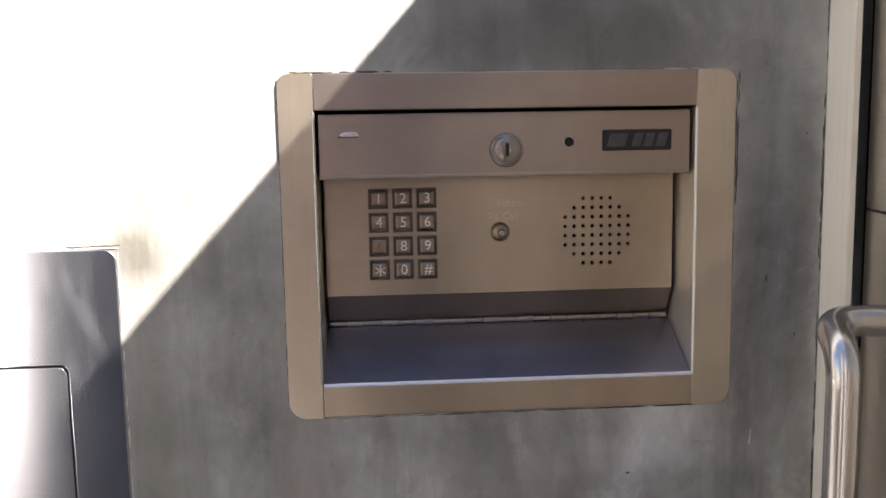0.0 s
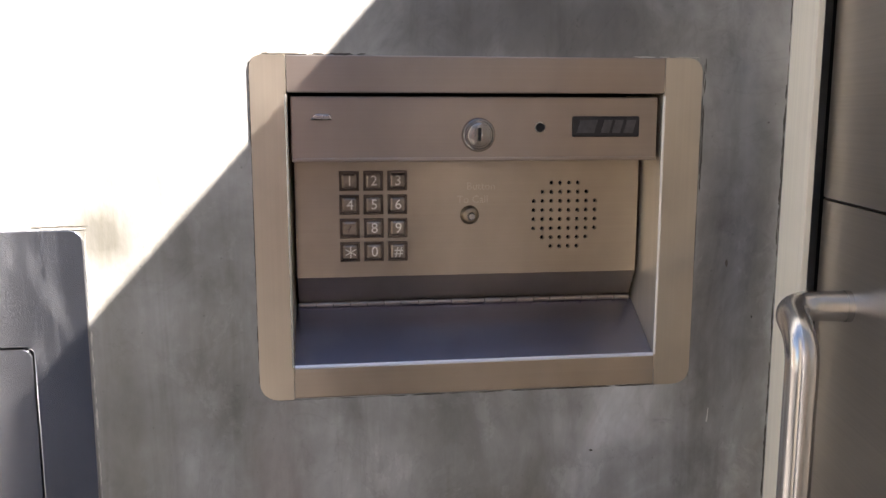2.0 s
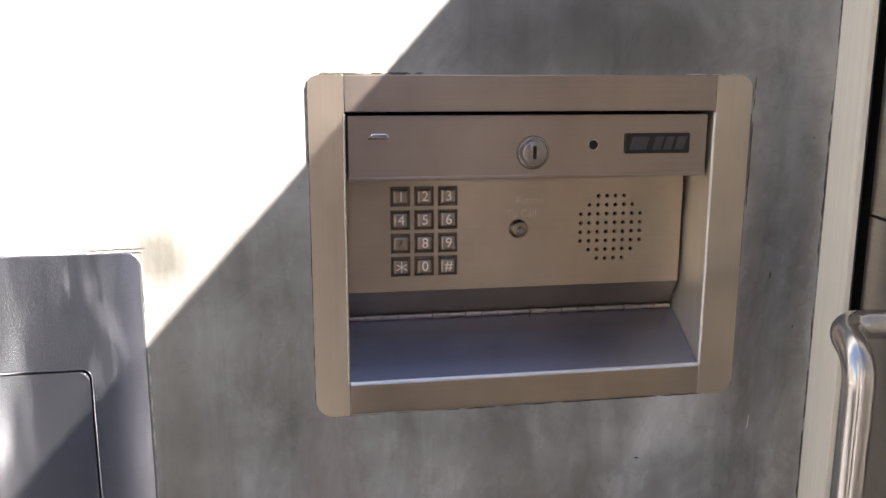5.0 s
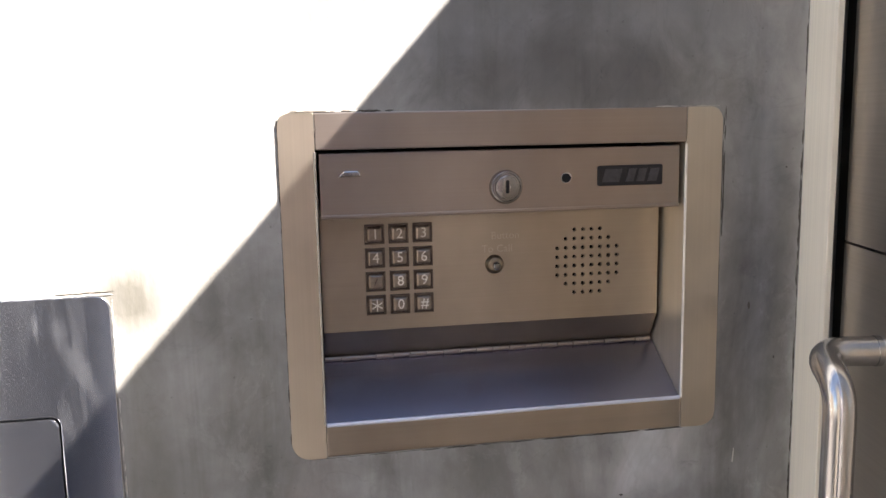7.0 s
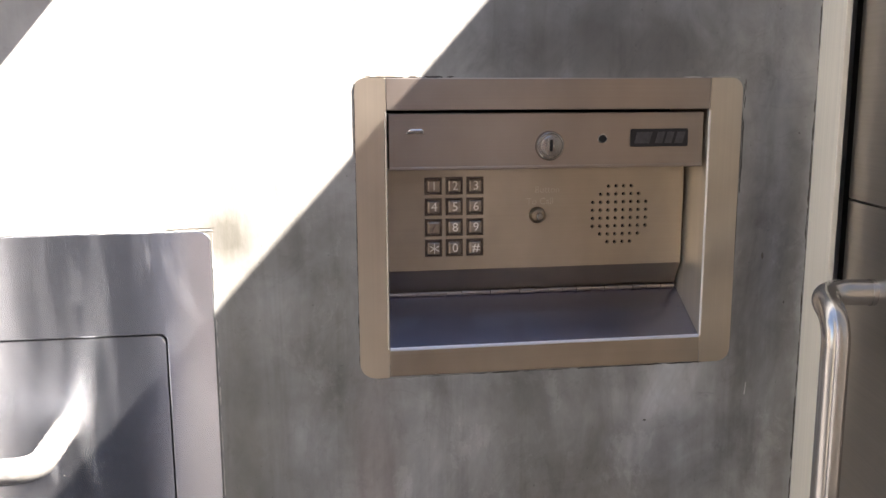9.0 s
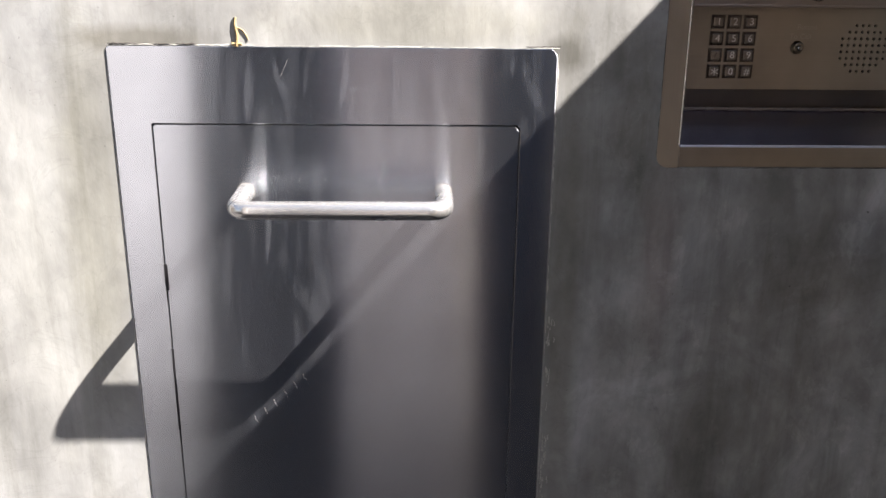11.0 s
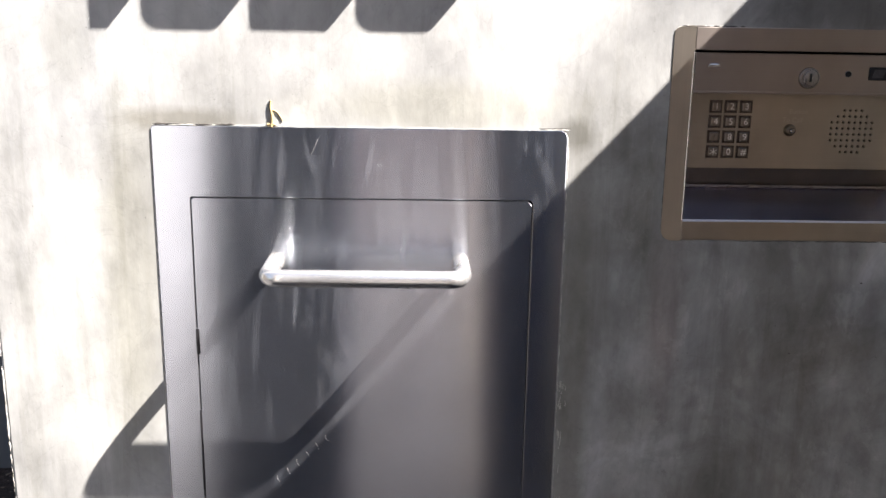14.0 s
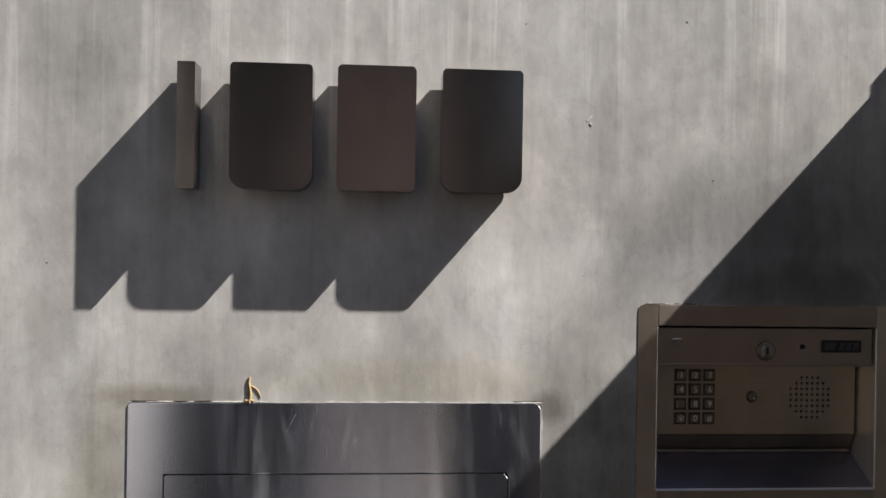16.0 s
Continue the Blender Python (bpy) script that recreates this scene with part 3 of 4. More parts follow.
def parcel_box():
    t = thing("parcel_drop_box", (-0.445, 0.65, 0.837), "brushed stainless steel parcel drop box set flush in the cement wall", "mailbox")
    bm = bmesh.new()
    outer = rounded(BX0, BX1, BZ0, BZ1, (0.003, 0.003, 0.010, 0.004))
    g = 0.0014
    inner = rounded(DX0 - g, DX1 + g, DZ0 - g, DZ1 + g, (0.002, 0.002, 0.006, 0.002))
    vo = [bm.verts.new((x, 0.6459, z)) for x, z in outer]
    vi = [bm.verts.new((x, 0.6459, z)) for x, z in inner]
    n = len(vo)
    for i in range(n):
        bm.faces.new((vo[i], vo[(i + 1) % n], vi[(i + 1) % n], vi[i]))
    for ring in (vo, vi):
        deep = [bm.verts.new((v.co.x, 0.6505 if ring is vo else 0.675, v.co.z)) for v in ring]
        for i in range(n):
            bm.faces.new((ring[i], ring[(i + 1) % n], deep[(i + 1) % n], deep[i]))
    rim = [e for e in bm.edges if all(v in set(vo) for v in e.verts) or all(v in set(vi) for v in e.verts)]
    bmesh.ops.bevel(bm, geom=rim, offset=0.0008, segments=2, affect="EDGES", profile=0.5)
    part("frame", bm, STEEL_BOX, t)
    # a black block in place of the unlit inside
    part("body", boxed(-0.688, -0.202, 0.672, 0.845, 0.852, 1.508), BLACK, t, "black block standing for the shade behind the door gap")
    door = part("door", prism(rounded(DX0, DX1, DZ0, DZ1, (0.002, 0.002, 0.006, 0.002)), 0.6460, 0.670, 0.0013), STEEL_BOX, t, "closed brushed steel door with scratches")
    # bent round bar handle on two feet
    zc, yb, r = 1.3490, 0.5718, 0.0106
    xl, xr = -0.5540, -0.3185
    bm = bmesh.new()
    tube(bm, smooth_path([(xl, 0.6465, zc + 0.004), (xl, yb, zc), (xr, yb, zc), (xr, 0.6465, zc + 0.004)], 0.020), r, seg=20)
    part("handle", bm, STEEL_PULL, door, "bent round stainless bar handle", smooth=True)
    for x in (xl, xr):
        part("handle_foot", lathe(x, zc + 0.004, [(0.0, 0.6450), (0.0118, 0.6450), (0.0118, 0.6465), (0.0, 0.6467)]), STEEL_TUBE, door, smooth=True)
    # hinge leaves showing in the gap on the hinge side
    for z0, z1, w in ((1.228, 1.262, 0.0018), (1.035, 1.15, 0.0002)):
        part("hinge", boxed(DX0 - 0.0026, DX0 + w, 0.6450, 0.660, z0, z1, 0.0004), PLASTIC, t, "dark hinge leaf in the door gap")
    # scratches on the steel
    rng = random.Random(11)
    marks = [(-0.498, 1.508, -0.507, 1.488), (-0.322, 1.312, -0.321, 1.310),
             (-0.50, 1.328, -0.505, 1.315), (-0.45, 1.325, -0.447, 1.316), (-0.49, 1.366, -0.489, 1.372), (-0.46, 1.366, -0.459, 1.370),
             (-0.395, 1.365, -0.394, 1.371), (-0.41, 1.304, -0.409, 1.303), (-0.425, 1.478, -0.423, 1.474), (-0.421, 1.478, -0.420, 1.475)]
    marks += [(-0.56 + 0.013 * i, 1.055 + 0.012 * i, -0.556 + 0.013 * i, 1.045 + 0.012 * i) for i in range(6)]
    for x0, z0, x1, z1 in marks:
        bm = bmesh.new()
        a, b = Vector((x0, 0.6459, z0)), Vector((x1, 0.6459, z1))
        if not (DX0 < x0 < DX1 and DZ0 < z0 < DZ1):
            a.y = b.y = 0.6458
        m = a.lerp(b, 0.5) + Vector((rng.uniform(-1, 1) * 0.002, 0, 0))
        long = (b - a).length > 0.025
        tube(bm, [a, m, b], 0.00009 if long else 0.0002, 0.00007 if long else 0.0001, 5)
        part("scratch", bm, SCRATCH, door, "fine bright scratch", smooth=True)
    return t


parcel_box()

# a shrivelled stalk stuck to the top edge of the box
stalk = thing("dried_stalk", (-0.555, 0.647, 1.523), "shrivelled yellow stalk stuck above the parcel box", "debris")
bm = bmesh.new()
tube(bm, smooth_path([(-0.5550, 0.6467, 1.522), (-0.5535, 0.6466, 1.536), (-0.5560, 0.6467, 1.546), (-0.5550, 0.6467, 1.554)], 0.005), 0.0020, 0.0015, 8)
tube(bm, smooth_path([(-0.5545, 0.6466, 1.543), (-0.5480, 0.6467, 1.541), (-0.5430, 0.6467, 1.534), (-0.5415, 0.6466, 1.529)], 0.004), 0.0010, 0.0007, 6)
tube(bm, [Vector((-0.5600, 0.6467, 1.5245)), Vector((-0.5550, 0.6467, 1.5252)), Vector((-0.5490, 0.6467, 1.5245))], 0.0022, 0.0016, 6)
part("stem", bm, RUST, stalk, smooth=True)

# ---------------------------------------------------------------- door telephone in the wall
IX0, IX1, IZ0, IZ1 = -0.0370, 0.2565, 1.4100, 1.6215


def speaker_plate(x0, x1, z0, z1, y):
    """The keypad plate, with its round speaker holes cut through it."""
    bm = bmesh.new()
    px, pz = 0.00757, 0.0077
    cx, cz = 0.1895, 1.523
    counts = (4, 6, 8, 8, 8, 8, 6, 4)
    gx0, gz0 = cx - 4 * px, cz - 4 * pz

    def quad(a, b, c, d):
        bm.faces.new([bm.verts.new((p[0], y, p[1])) for p in (a, b, c, d)])

    gx1, gz1 = cx + 4 * px, cz + 4 * pz
    quad((x0, z0), (gx0, z0), (gx0, z1), (x0, z1))
    quad((gx1, z0), (x1, z0), (x1, z1), (gx1, z1))
    quad((gx0, z0), (gx1, z0), (gx1, gz0), (gx0, gz0))
    quad((gx0, gz1), (gx1, gz1), (gx1, z1), (gx0, z1))
    for j, cnt in enumerate(counts):
        for i in range(8):
            a, b = gx0 + i * px, gz0 + j * pz
            if not (4 - cnt // 2 <= i < 4 + cnt // 2):
                quad((a, b), (a + px, b), (a + px, b + pz), (a, b + pz))
                continue
            mx, mz, r = a + px / 2, b + pz / 2, 0.00175
            ring = [(mx + dx * px / 2, mz + dz * pz / 2) for dx, dz in ((1, 0), (1, 1), (0, 1), (-1, 1), (-1, 0), (-1, -1), (0, -1), (1, -1))]
            out = [bm.verts.new((p[0], y, p[1])) for p in ring]
            inn = [bm.verts.new((mx + r * math.cos(k * math.pi / 4), y, mz + r * math.sin(k * math.pi / 4))) for k in range(8)]
            dep = [bm.verts.new((v.co.x, y + 0.003, v.co.z)) for v in inn]
            for k in range(8):
                q = (k + 1) % 8
                bm.faces.new((out[k], out[q], inn[q], inn[k]))
                bm.faces.new((inn[k], inn[q], dep[q], dep[k]))
    bmesh.ops.remove_doubles(bm, verts=bm.verts, dist=1e-6)
    return bm


def door_phone():
    t = thing("door_telephone", (0.11, 0.65, 1.385), "brushed stainless door entry telephone recessed in the cement wall", "intercom")
    f = 0.6463
    # flange: two uprights with rounded outer corners, and two rails between them
    part("flange_upright", prism(rounded(-0.0635, -0.0372, 1.3845, 1.6500, (0.014, 0.001, 0.001, 0.008)), f, 0.655, 0.0005), STEEL_UPRIGHT, t, "", True)
    part("flange_upright", prism(rounded(0.2568, 0.2870, 1.3850, 1.6500, (0.001, 0.012, 0.010, 0.001)), f, 0.655, 0.0005), STEEL_UPRIGHT, t, "", True)
    # the top rail's dimmer reflection is put into a darker steel colour
    part("flange_rail", boxed(-0.0367, 0.2563, f, 0.655, 1.6225, 1.6500, 0.0008), STEEL_COVER, t)
    part("flange_rail", boxed(-0.0367, 0.2563, f, 0.655, 1.3855, 1.4095, 0.0008), STEEL_PHONE, t)
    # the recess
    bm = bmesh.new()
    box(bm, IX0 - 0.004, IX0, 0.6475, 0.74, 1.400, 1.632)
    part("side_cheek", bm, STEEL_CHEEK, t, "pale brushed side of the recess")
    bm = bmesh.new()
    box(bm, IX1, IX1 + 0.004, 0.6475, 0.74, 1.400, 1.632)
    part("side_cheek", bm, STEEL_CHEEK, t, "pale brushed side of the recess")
    # back and top are black so that the hollow looks deep in shade
    part("recess_back", boxed(-0.045, 0.265, 0.735, 0.745, 1.398, 1.636), BLACK, t, "back of the recess, coloured black for its shade")
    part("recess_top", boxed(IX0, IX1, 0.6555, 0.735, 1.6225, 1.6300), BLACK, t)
    # cover along the top, with lock, sensor hole and maker's plate
    c = part("cover", boxed(-0.0345, 0.2530, 0.6510, 0.684, 1.5715, 1.6200, 0.0010), STEEL_COVER, t, "hinged steel cover with a lock")
    part("cover_lip", boxed(-0.0345, 0.2530, 0.6504, 0.6530, 1.5705, 1.5735, 0.0006), STEEL_COVER, c)
    lk = part("lock", lathe(0.1088, 1.5908, [(0.0, 0.6462), (0.0080, 0.6462), (0.0089, 0.6467), (0.0093, 0.6478), (0.0106, 0.6480), (0.0112, 0.6472), (0.0122, 0.6475), (0.0131, 0.6492), (0.0133, 0.6511), (0.0, 0.6512)]),
              LOCK_METAL, t, "round chrome cam lock", smooth=True)
    part("keyway", prism(rounded(0.1077, 0.1104, 1.5860, 1.5962, (0.001,) * 4, 3), 0.6458, 0.6464), BLACK, lk)
    part("keyway_pin", boxed(0.1104, 0.1116, 0.6455, 0.6464, 1.5896, 1.5921, 0.0003), CHROME, lk)
    s = part("sensor", lathe(0.1575, 1.5965, [(0.0032, 0.6500), (0.0043, 0.6498), (0.0046, 0.6515), (0.0030, 0.6518)]), CHROME, t, "small sensor hole with a chrome rim", smooth=True)
    part("sensor_window", disc(bmesh.new(), 0.1575, 1.5963, 0.6493, 0.6503, 0.0035), BLACK, s)
    lp = part("maker_plate", prism(rounded(0.1835, 0.2380, 1.5890, 1.6050, (0.0015,) * 4, 3), 0.6495, 0.6516, 0.0005), PLASTIC, t, "dark plastic plate with worn raised marks")
    for x0, w in ((0.1870, 0.0150), (0.2065, 0.0075), (0.2155, 0.0075), (0.2250, 0.0085)):
        sk = 0.0028
        out = [(x0, 1.5920), (x0 + w - 0.001, 1.5920), (x0 + w + sk - 0.001, 1.6022), (x0 + sk, 1.6022)]
        part("mark", prism(out, 0.6491, 0.6496), PLASTIC_MARK, lp, "worn grey slanted mark")
    # raised chrome piece in place of a finger slot that mirrors the sky
    out = [(-0.0205, 1.6020), (-0.0035, 1.6020), (-0.0038, 1.6047), (-0.0054, 1.6066), (-0.0163, 1.6066), (-0.0182, 1.6043)]
    part("finger_slot_glint", prism(out, 0.6490, 0.6516, 0.0010), CHROME, c, "small polished piece standing for a slot's sky glint")
    # keypad plate
    px0, px1, pz0, pz1, py = -0.0345, 0.2535, 1.4735, 1.5850, 0.6900
    pl = part("keypad_plate", speaker_plate(px0, px1, pz0, pz1, py), STEEL_PHONE, t, "brushed steel plate with round speaker holes")
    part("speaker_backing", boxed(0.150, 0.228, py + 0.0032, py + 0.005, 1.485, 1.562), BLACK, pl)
    # return under the plate, sloping back to the hinge
    bm = bmesh.new()
    vs = [bm.verts.new(p) for p in ((px0, py, pz0), (px1, py, pz0), (px1, 0.7060, 1.4475), (px0, 0.7060, 1.4475))]
    bm.faces.new(vs)
    bmesh.ops.solidify(bm, geom=bm.faces[:], thickness=0.0015)
    part("plate_return", bm, STEEL_PHONE, t)
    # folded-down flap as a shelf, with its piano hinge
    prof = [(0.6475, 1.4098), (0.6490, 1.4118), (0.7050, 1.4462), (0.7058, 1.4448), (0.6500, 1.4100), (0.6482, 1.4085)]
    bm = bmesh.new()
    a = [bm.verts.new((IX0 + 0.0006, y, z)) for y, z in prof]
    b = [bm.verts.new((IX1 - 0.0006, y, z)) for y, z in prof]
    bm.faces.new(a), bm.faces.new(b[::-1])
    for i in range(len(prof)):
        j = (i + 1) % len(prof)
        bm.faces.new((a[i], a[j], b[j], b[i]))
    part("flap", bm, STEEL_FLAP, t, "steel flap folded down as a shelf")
    bm = bmesh.new()
    tube(bm, [Vector((IX0 + 0.001, 0.6478, 1.4104)), Vector((IX1 - 0.001, 0.6478, 1.4106))], 0.0017, seg=10)
    part("flap_edge", bm, FLAP_EDGE_GLINT, t, "folded edge of the flap, its sky glint put into the colour", smooth=True)
    # the right edge gets a near-white colour for its bright glint
    for x, metal in ((IX0 - 0.0006, STEEL_TUBE), (IX1 + 0.0004, CHEEK_GLINT)):
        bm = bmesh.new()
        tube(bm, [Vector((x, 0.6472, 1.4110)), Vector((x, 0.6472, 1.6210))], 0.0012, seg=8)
        part("cheek_edge", bm, metal, t, "rolled edge of the recess, its glint painted on the right", smooth=True)
    n = 20
    w = (px1 - px0) / n
    for i in range(n):
        bm = bmesh.new()
        tube(bm, [Vector((px0 + i * w + 0.0004, 0.7035, 1.4478)), Vector((px0 + (i + 1) * w - 0.0004, 0.7035, 1.4478))], 0.0023 if i % 2 else 0.0020, seg=10)
        part("hinge_knuckle", bm, STEEL_COVER, t, smooth=True)
    # call button
    bt = part("call_button", lathe(0.1085, 1.5238, [(0.0, 0.6840), (0.0046, 0.6840), (0.0060, 0.6848), (0.0064, 0.6870), (0.0078, 0.6885), (0.0080, 0.6900), (0.0, 0.6902)]), BRASS, t, "round metal call button", smooth=True)
    part("stud", lathe(0.1088, 1.5234, [(0.0, 0.6795), (0.0024, 0.6795), (0.0032, 0.6803), (0.0033, 0.6842), (0.0, 0.6844)]), LOCK_METAL, bt, smooth=True)
    lettering("print", "Button", 0.0088, 0.1180, 0.6898, 1.5475, PAINT_FAINT, pl, 0.00005, "worn faint lettering")
    lettering("print", "To Call", 0.0088, 0.1110, 0.6898, 1.5365, PAINT_FAINT, pl, 0.00005, "worn faint lettering")
    # twelve keys
    for r, row in enumerate(("123", "456", "789", "*0#")):
        for q, ch in enumerate(row):
            x, z = 0.0090 + 0.01965 * q, 1.5530 - 0.01945 * r
            h = 0.0081
            rimm = bmesh.new()
            for a0, a1, b0, b1 in ((-h, h, h - 0.0013, h), (-h, h, -h, -h + 0.0013), (-h, -h + 0.0013, -h + 0.0013, h - 0.0013), (h - 0.0013, h, -h + 0.0013, h - 0.0013)):
                box(rimm, x + a0, x + a1, 0.6882, 0.6905, z + b0, z + b1, 0.0003, 1)
            box(rimm, x - h + 0.0013, x + h - 0.0013, 0.6896, 0.6905, z - h + 0.0013, z + h - 0.0013)
            k = part("key", rimm, KEY_RIM, t, "square metal key in a dark rim")
            part("key_cap", boxed(x - 0.0059, x + 0.0059, 0.6862, 0.6897, z - 0.0059, z + 0.0059, 0.0016), KEY_METAL, k)
            if ch == "7":
                bm = bmesh.new()
                tube(bm, [Vector((x + 0.0012, 0.6861, z + 0.0028)), Vector((x - 0.0006, 0.6861, z - 0.0002)), Vector((x - 0.0012, 0.6861, z - 0.0030))], 0.0005, 0.0003, 5)
                part("character", bm, KEY_RIM, k, "worn off character")
            elif ch == "*":
                bm = bmesh.new()
                for ang in (90, 30, -30):
                    d = Vector((math.cos(radians(ang)), 0, math.sin(radians(ang)))) * 0.0048
                    o = Vector((x + 0.0005, 0.6861, z))
                    tube(bm, [o - d, o, o + d], 0.0005, 0.0005, 6)
                part("character", bm, PAINT_WHITE, k)
            else:
                lettering("character", ch, 0.0118, x + 0.0005, 0.6860, z, PAINT_WHITE, k, 0.0002)
    return t


door_phone()

# ---------------------------------------------------------------- four plain bars standing off the wall
for x0, x1, z0, z1, low, high in ((-0.6400, -0.6190, 1.7850, 1.9360, 0.001, 0.001), (-0.5780, -0.4800, 1.7850, 1.9370, 0.020, 0.006),
                                  (-0.4500, -0.3550, 1.7860, 1.9380, 0.006, 0.006), (-0.3230, -0.2240, 1.7865, 1.9370, 0.020, 0.006)):
    xm = (x0 + x1) / 2
    shape = "broad" if x1 - x0 > 0.05 else "narrow"
    t = thing("wall_bar", (xm, 0.65, z0), "plain %s bar of dark polished metal standing off the wall" % shape, "sign", "bars on the wall")
    part("bar", prism(rounded(x0, x1, z0, z1, (low, low, high, high), 12), 0.6080, 0.6420, 0.0012), SIGN_METAL, t, "", True)
    for z in (z0 + 0.03, z1 - 0.03):
        part("pin", disc(bmesh.new(), xm, z, 0.6415, 0.6475, 0.004, 12), STEEL_TUBE, t, smooth=True)

# ---------------------------------------------------------------- gate with its frame
HINGE = Vector((0.3705, 0.6120, 0.0))
ALONG = Vector((-0.1930, -0.9812, 0.0))
OUT = Vector((-0.9812, 0.1930, 0.0))


def gate_place(s, d, z):
    p = HINGE + ALONG * s + OUT * d
    return Vector((p.x, p.y, z))


def gate_slab(s0, s1, d0, d1, z0, z1, radius):
    """A slab along the gate; radius rounds its upright edges."""
    bm = prism(rounded(s0, s1, d0, d1, (radius,) * 4, 5), z0, z1, 0.0008)
    for v in bm.verts:
        v.co = gate_place(v.co.x, v.co.z, v.co.y)
    return bm


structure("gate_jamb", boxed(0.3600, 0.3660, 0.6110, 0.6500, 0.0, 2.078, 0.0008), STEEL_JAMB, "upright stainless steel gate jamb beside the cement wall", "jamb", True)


def gate():
    t = thing("gate", gate_place(0.45, -0.02, 0.02), "tall stainless steel clad gate standing open with a pull handle", "gate")
    part("core", gate_slab(0.024, 0.93, -0.045, -0.006, 0.03, 2.066, 0.002), BLACK, t, "dark core seen in the joint")
    part("panel", gate_slab(-0.003, 0.95, -0.050, 0.0, 1.5442, 2.074, 0.018), STEEL_DOOR, t, "upper steel panel", smooth=True)
    part("panel", gate_slab(-0.003, 0.95, -0.050, 0.0, 0.02, 1.5420, 0.018), STEEL_DOOR, t, "lower steel panel", smooth=True)
    # black strip added to keep the shaded gap beside the jamb dark
    part("gap_shade_strip", gate_slab(-0.040, 0.016, -0.050, -0.016, 0.03, 2.092, 0.002), BLACK, t, "black strip added for the shaded gap along the gate edge")
    zt, zb, so = 1.4723, 1.2440, 0.0728
    sb = 0.1145
    bm = bmesh.new()
    pts = [gate_place(so, -0.001, zt), gate_place(so, 0.044, zt), gate_place(sb, 0.045, zt - 0.014), gate_place(sb, 0.045, zb + 0.014), gate_place(so, 0.044, zb), gate_place(so, -0.001, zb)]
    tube(bm, smooth_path(pts, 0.026, 10), 0.0108, seg=24)
    h = part("pull_handle", bm, STEEL_TUBE, t, "offset round stainless pull handle", smooth=True)
    for z in (zt, zb):
        bm = bmesh.new()
        tube(bm, [gate_place(so, -0.001, z), gate_place(so, 0.004, z)], 0.0112, seg=20)
        part("foot", bm, STEEL_TUBE, h, smooth=True)
    return t


gate()

# ---------------------------------------------------------------- garden behind the wall's free end
def twigs():
    rng = random.Random(21)
    bm = bmesh.new()
    for i in range(90):
        x, y = rng.uniform(-2.4, -1.05), rng.uniform(0.95, 2.65)
        a, ln = rng.uniform(0, 6.28), rng.uniform(0.03, 0.16)
        d = Vector((math.cos(a), math.sin(a), 0))
        p = Vector((x, y, 0.014))
        path = [p, p + d * ln * 0.5 + Vector((0, 0, rng.uniform(0.002, 0.02))), p + d * ln + Vector((0, 0, rng.uniform(-0.002, 0.01)))]
        tube(bm, path, rng.uniform(0.0015, 0.004), 0.001, 5)
    ob = new("twig_litter", mesh_of("twig_litter", bm, TWIG, smooth=True))
    tagged(ob, "dead twigs scattered over the dark soil", "litter", "", "stuff")
    bm = bmesh.new()
    for i in range(700):
        x, y = rng.uniform(-2.5, -1.0), rng.uniform(0.9, 2.68)
        s = rng.uniform(0.003, 0.011)
        q = Euler((rng.uniform(-0.6, 0.6), rng.uniform(-0.6, 0.6), rng.uniform(0, 6))).to_matrix()
        vs = [bm.verts.new(Vector((x, y, 0.014 + s * 0.3)) + q @ Vector(c) * s) for c in ((-1, -0.5, 0), (1, -0.4, 0), (0.7, 0.6, 0.1), (-0.8, 0.5, 0), (0, 0, 0.5))]
        for k in range(4):
            bm.faces.new((vs[k], vs[(k + 1) % 4], vs[4]))
        bm.faces.new(vs[3::-1])
    ob = new("mulch_chips", mesh_of("mulch_chips", bm, TWIG))
    tagged(ob, "small wood chips and crumbs on the soil", "mulch", "", "stuff")


twigs()


def vine():
    t = thing("fallen_branch", (-1.62, 1.7, 0.012), "curved grey dead branch lying on the soil", "branch")
    bm = bmesh.new()
    tube(bm, smooth_path([(-1.80, 2.35, 0.05), (-1.86, 2.0, 0.06), (-1.72, 1.70, 0.06), (-1.42, 1.55, 0.03)], 0.2), 0.010, 0.006, 8)
    part("limb", bm, TWIG, t, smooth=True)
    bm = bmesh.new()
    tube(bm, smooth_path([(-1.84, 1.98, 0.06), (-1.66, 1.98, 0.10), (-1.58, 1.92, 0.05)], 0.05), 0.006, 0.003, 6)
    part("side_limb", bm, TWIG, t, smooth=True)


vine()


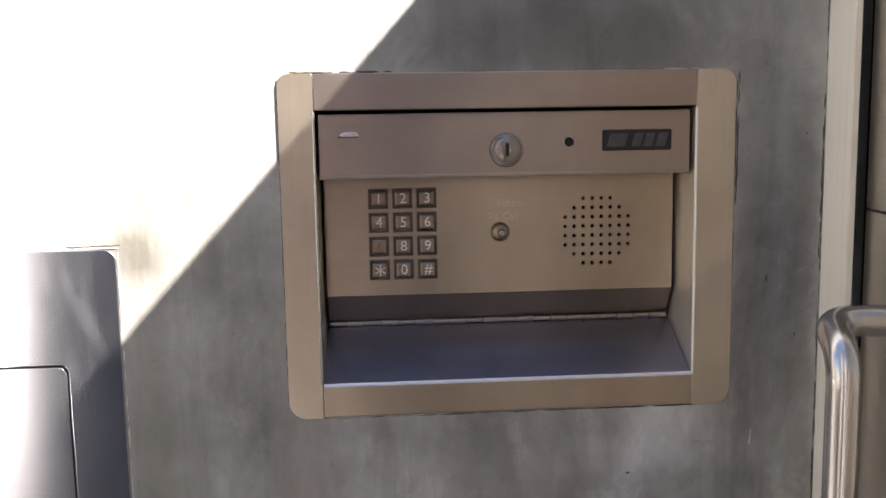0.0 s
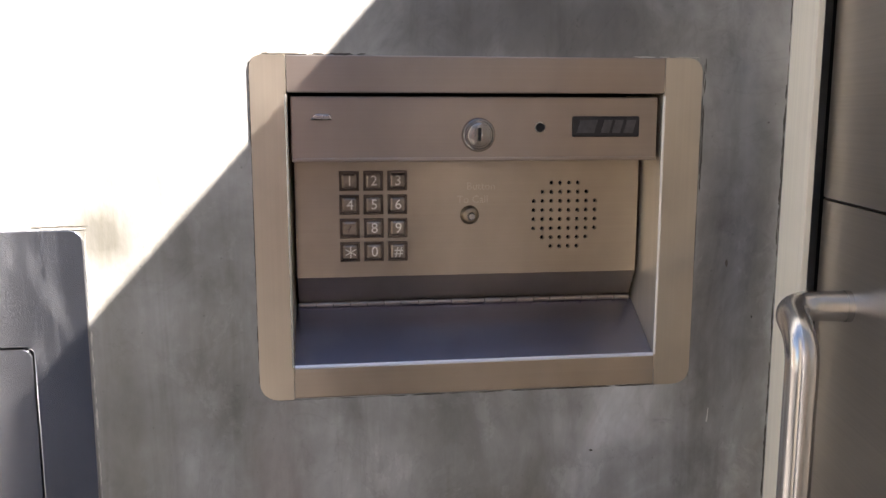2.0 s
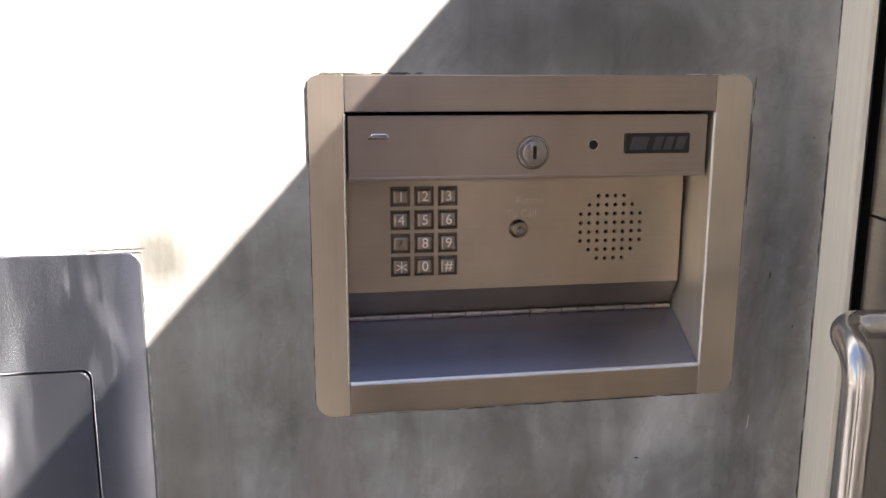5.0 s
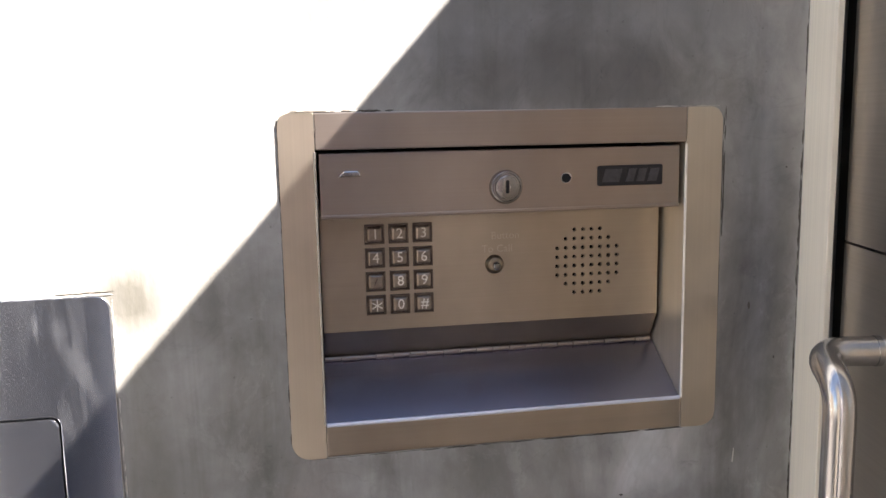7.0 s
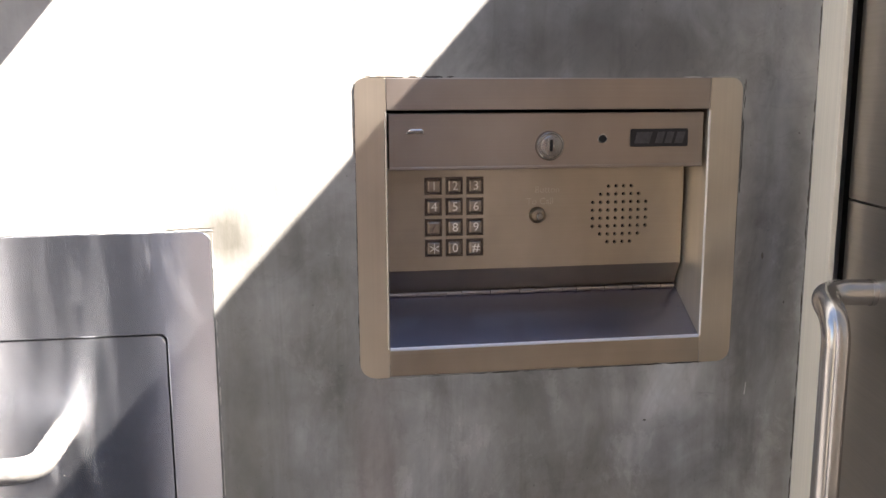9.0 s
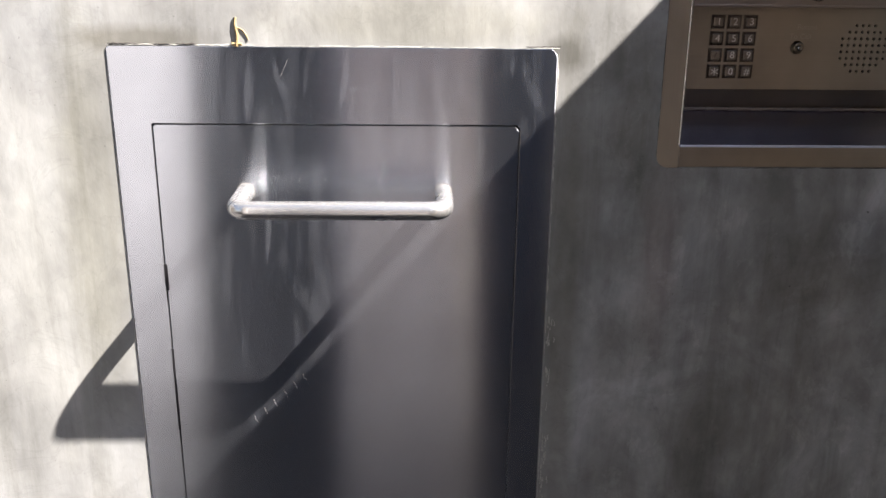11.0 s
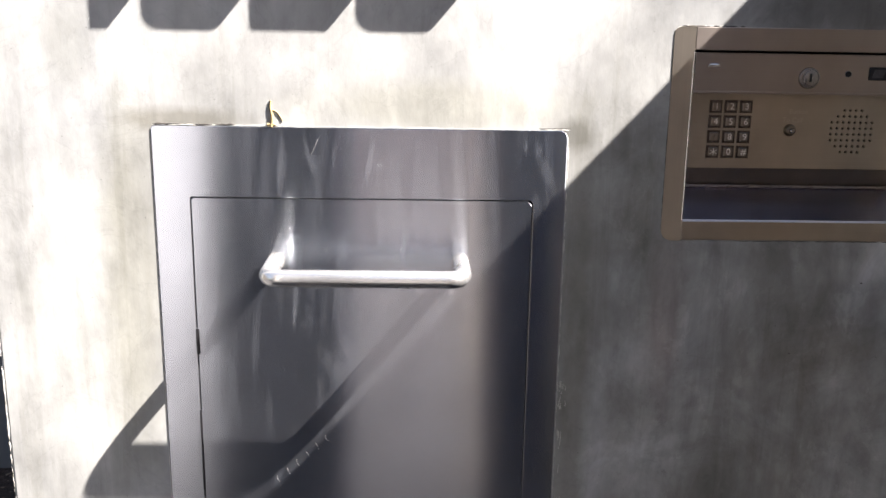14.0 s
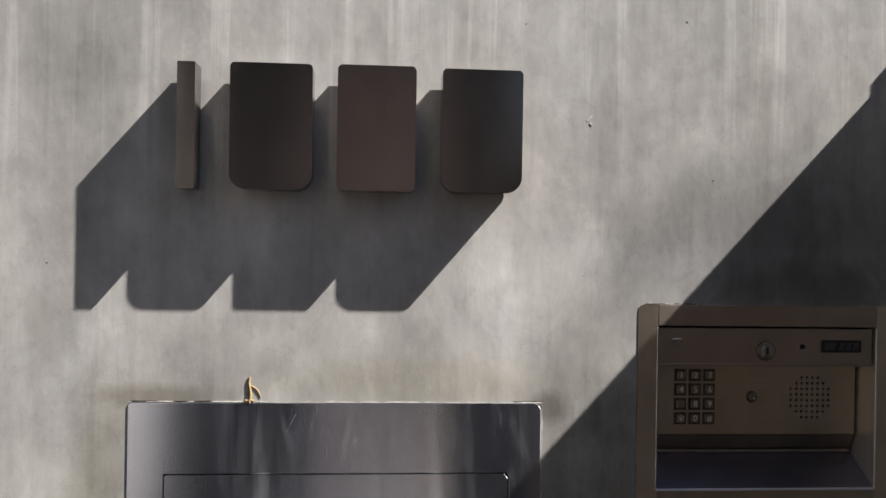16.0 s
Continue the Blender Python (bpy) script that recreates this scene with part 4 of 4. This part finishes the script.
def blade(bm, root, tip, width, sag, n=6):
    """A curved, folded strap leaf from root to tip."""
    root, tip = Vector(root), Vector(tip)
    d = tip - root
    side = d.cross(Vector((0, 0, 1)))
    side = side.normalized() if side.length > 1e-5 else Vector((1, 0, 0))
    rows = []
    for i in range(n + 1):
        k = i / n
        p = root + d * k + Vector((0, 0, sag * 4 * k * (1 - k)))
        w = width * (0.35 + 1.3 * k) * (1 - k) ** 0.6 if k < 1 else 0.0
        w = max(w, width * 0.04)
        rows.append([bm.verts.new(p - side * w), bm.verts.new(p + Vector((0, 0, -w * 0.35))), bm.verts.new(p + side * w)])
    for a, b in zip(rows, rows[1:]):
        bm.faces.new((a[0], a[1], b[1], b[0]))
        bm.faces.new((a[1], a[2], b[2], b[1]))


fallen = thing("fallen_leaf", (-1.43, 1.5, 0.012), "green strap leaf lying on the soil", "leaf")
bm = bmesh.new()
blade(bm, (-1.60, 1.46, 0.022), (-1.34, 1.53, 0.022), 0.020, 0.012)
part("leaf_blade", bm, LEAF, fallen)


def shrub(x, y, z, seed):
    """A loose shrub of thin stems and narrow leaves."""
    rng = random.Random(seed)
    t = thing("garden_shrub", (x, y, z), "loose shrub with thin stems and narrow green leaves", "shrub", "shrubs behind the low wall")
    stems, leaves, dry = bmesh.new(), bmesh.new(), bmesh.new()
    for i in range(16):
        a = rng.uniform(0, 6.28)
        top = Vector((x + math.cos(a) * rng.uniform(0.1, 0.45), y + math.sin(a) * rng.uniform(0.05, 0.3), z + rng.uniform(0.9, 1.9)))
        mid = Vector((x, y, z)).lerp(top, 0.5) + Vector((rng.uniform(-0.1, 0.1), rng.uniform(-0.1, 0.1), 0.1))
        path = smooth_path([(x + rng.uniform(-0.05, 0.05), y, z), mid, top], 0.3)
        tube(stems, path, 0.007, 0.002, 5)
        for p in path[2:]:
            for k in range(6):
                b, ln = rng.uniform(0, 6.28), rng.uniform(0.06, 0.15)
                tip = p + Vector((math.cos(b) * ln, math.sin(b) * ln, rng.uniform(-0.06, 0.08)))
                blade(leaves if rng.random() < 0.85 else dry, p, tip, rng.uniform(0.005, 0.010), 0.012, 4)
    part("stems", stems, TWIG, t, smooth=True)
    part("crown", leaves, LEAF, t)
    part("dry_leaves", dry, LEAF_DRY, t, "dry yellow leaves")


shrub(-2.35, 3.25, 0.0, 31)
shrub(-3.0, 3.45, 0.0, 32)
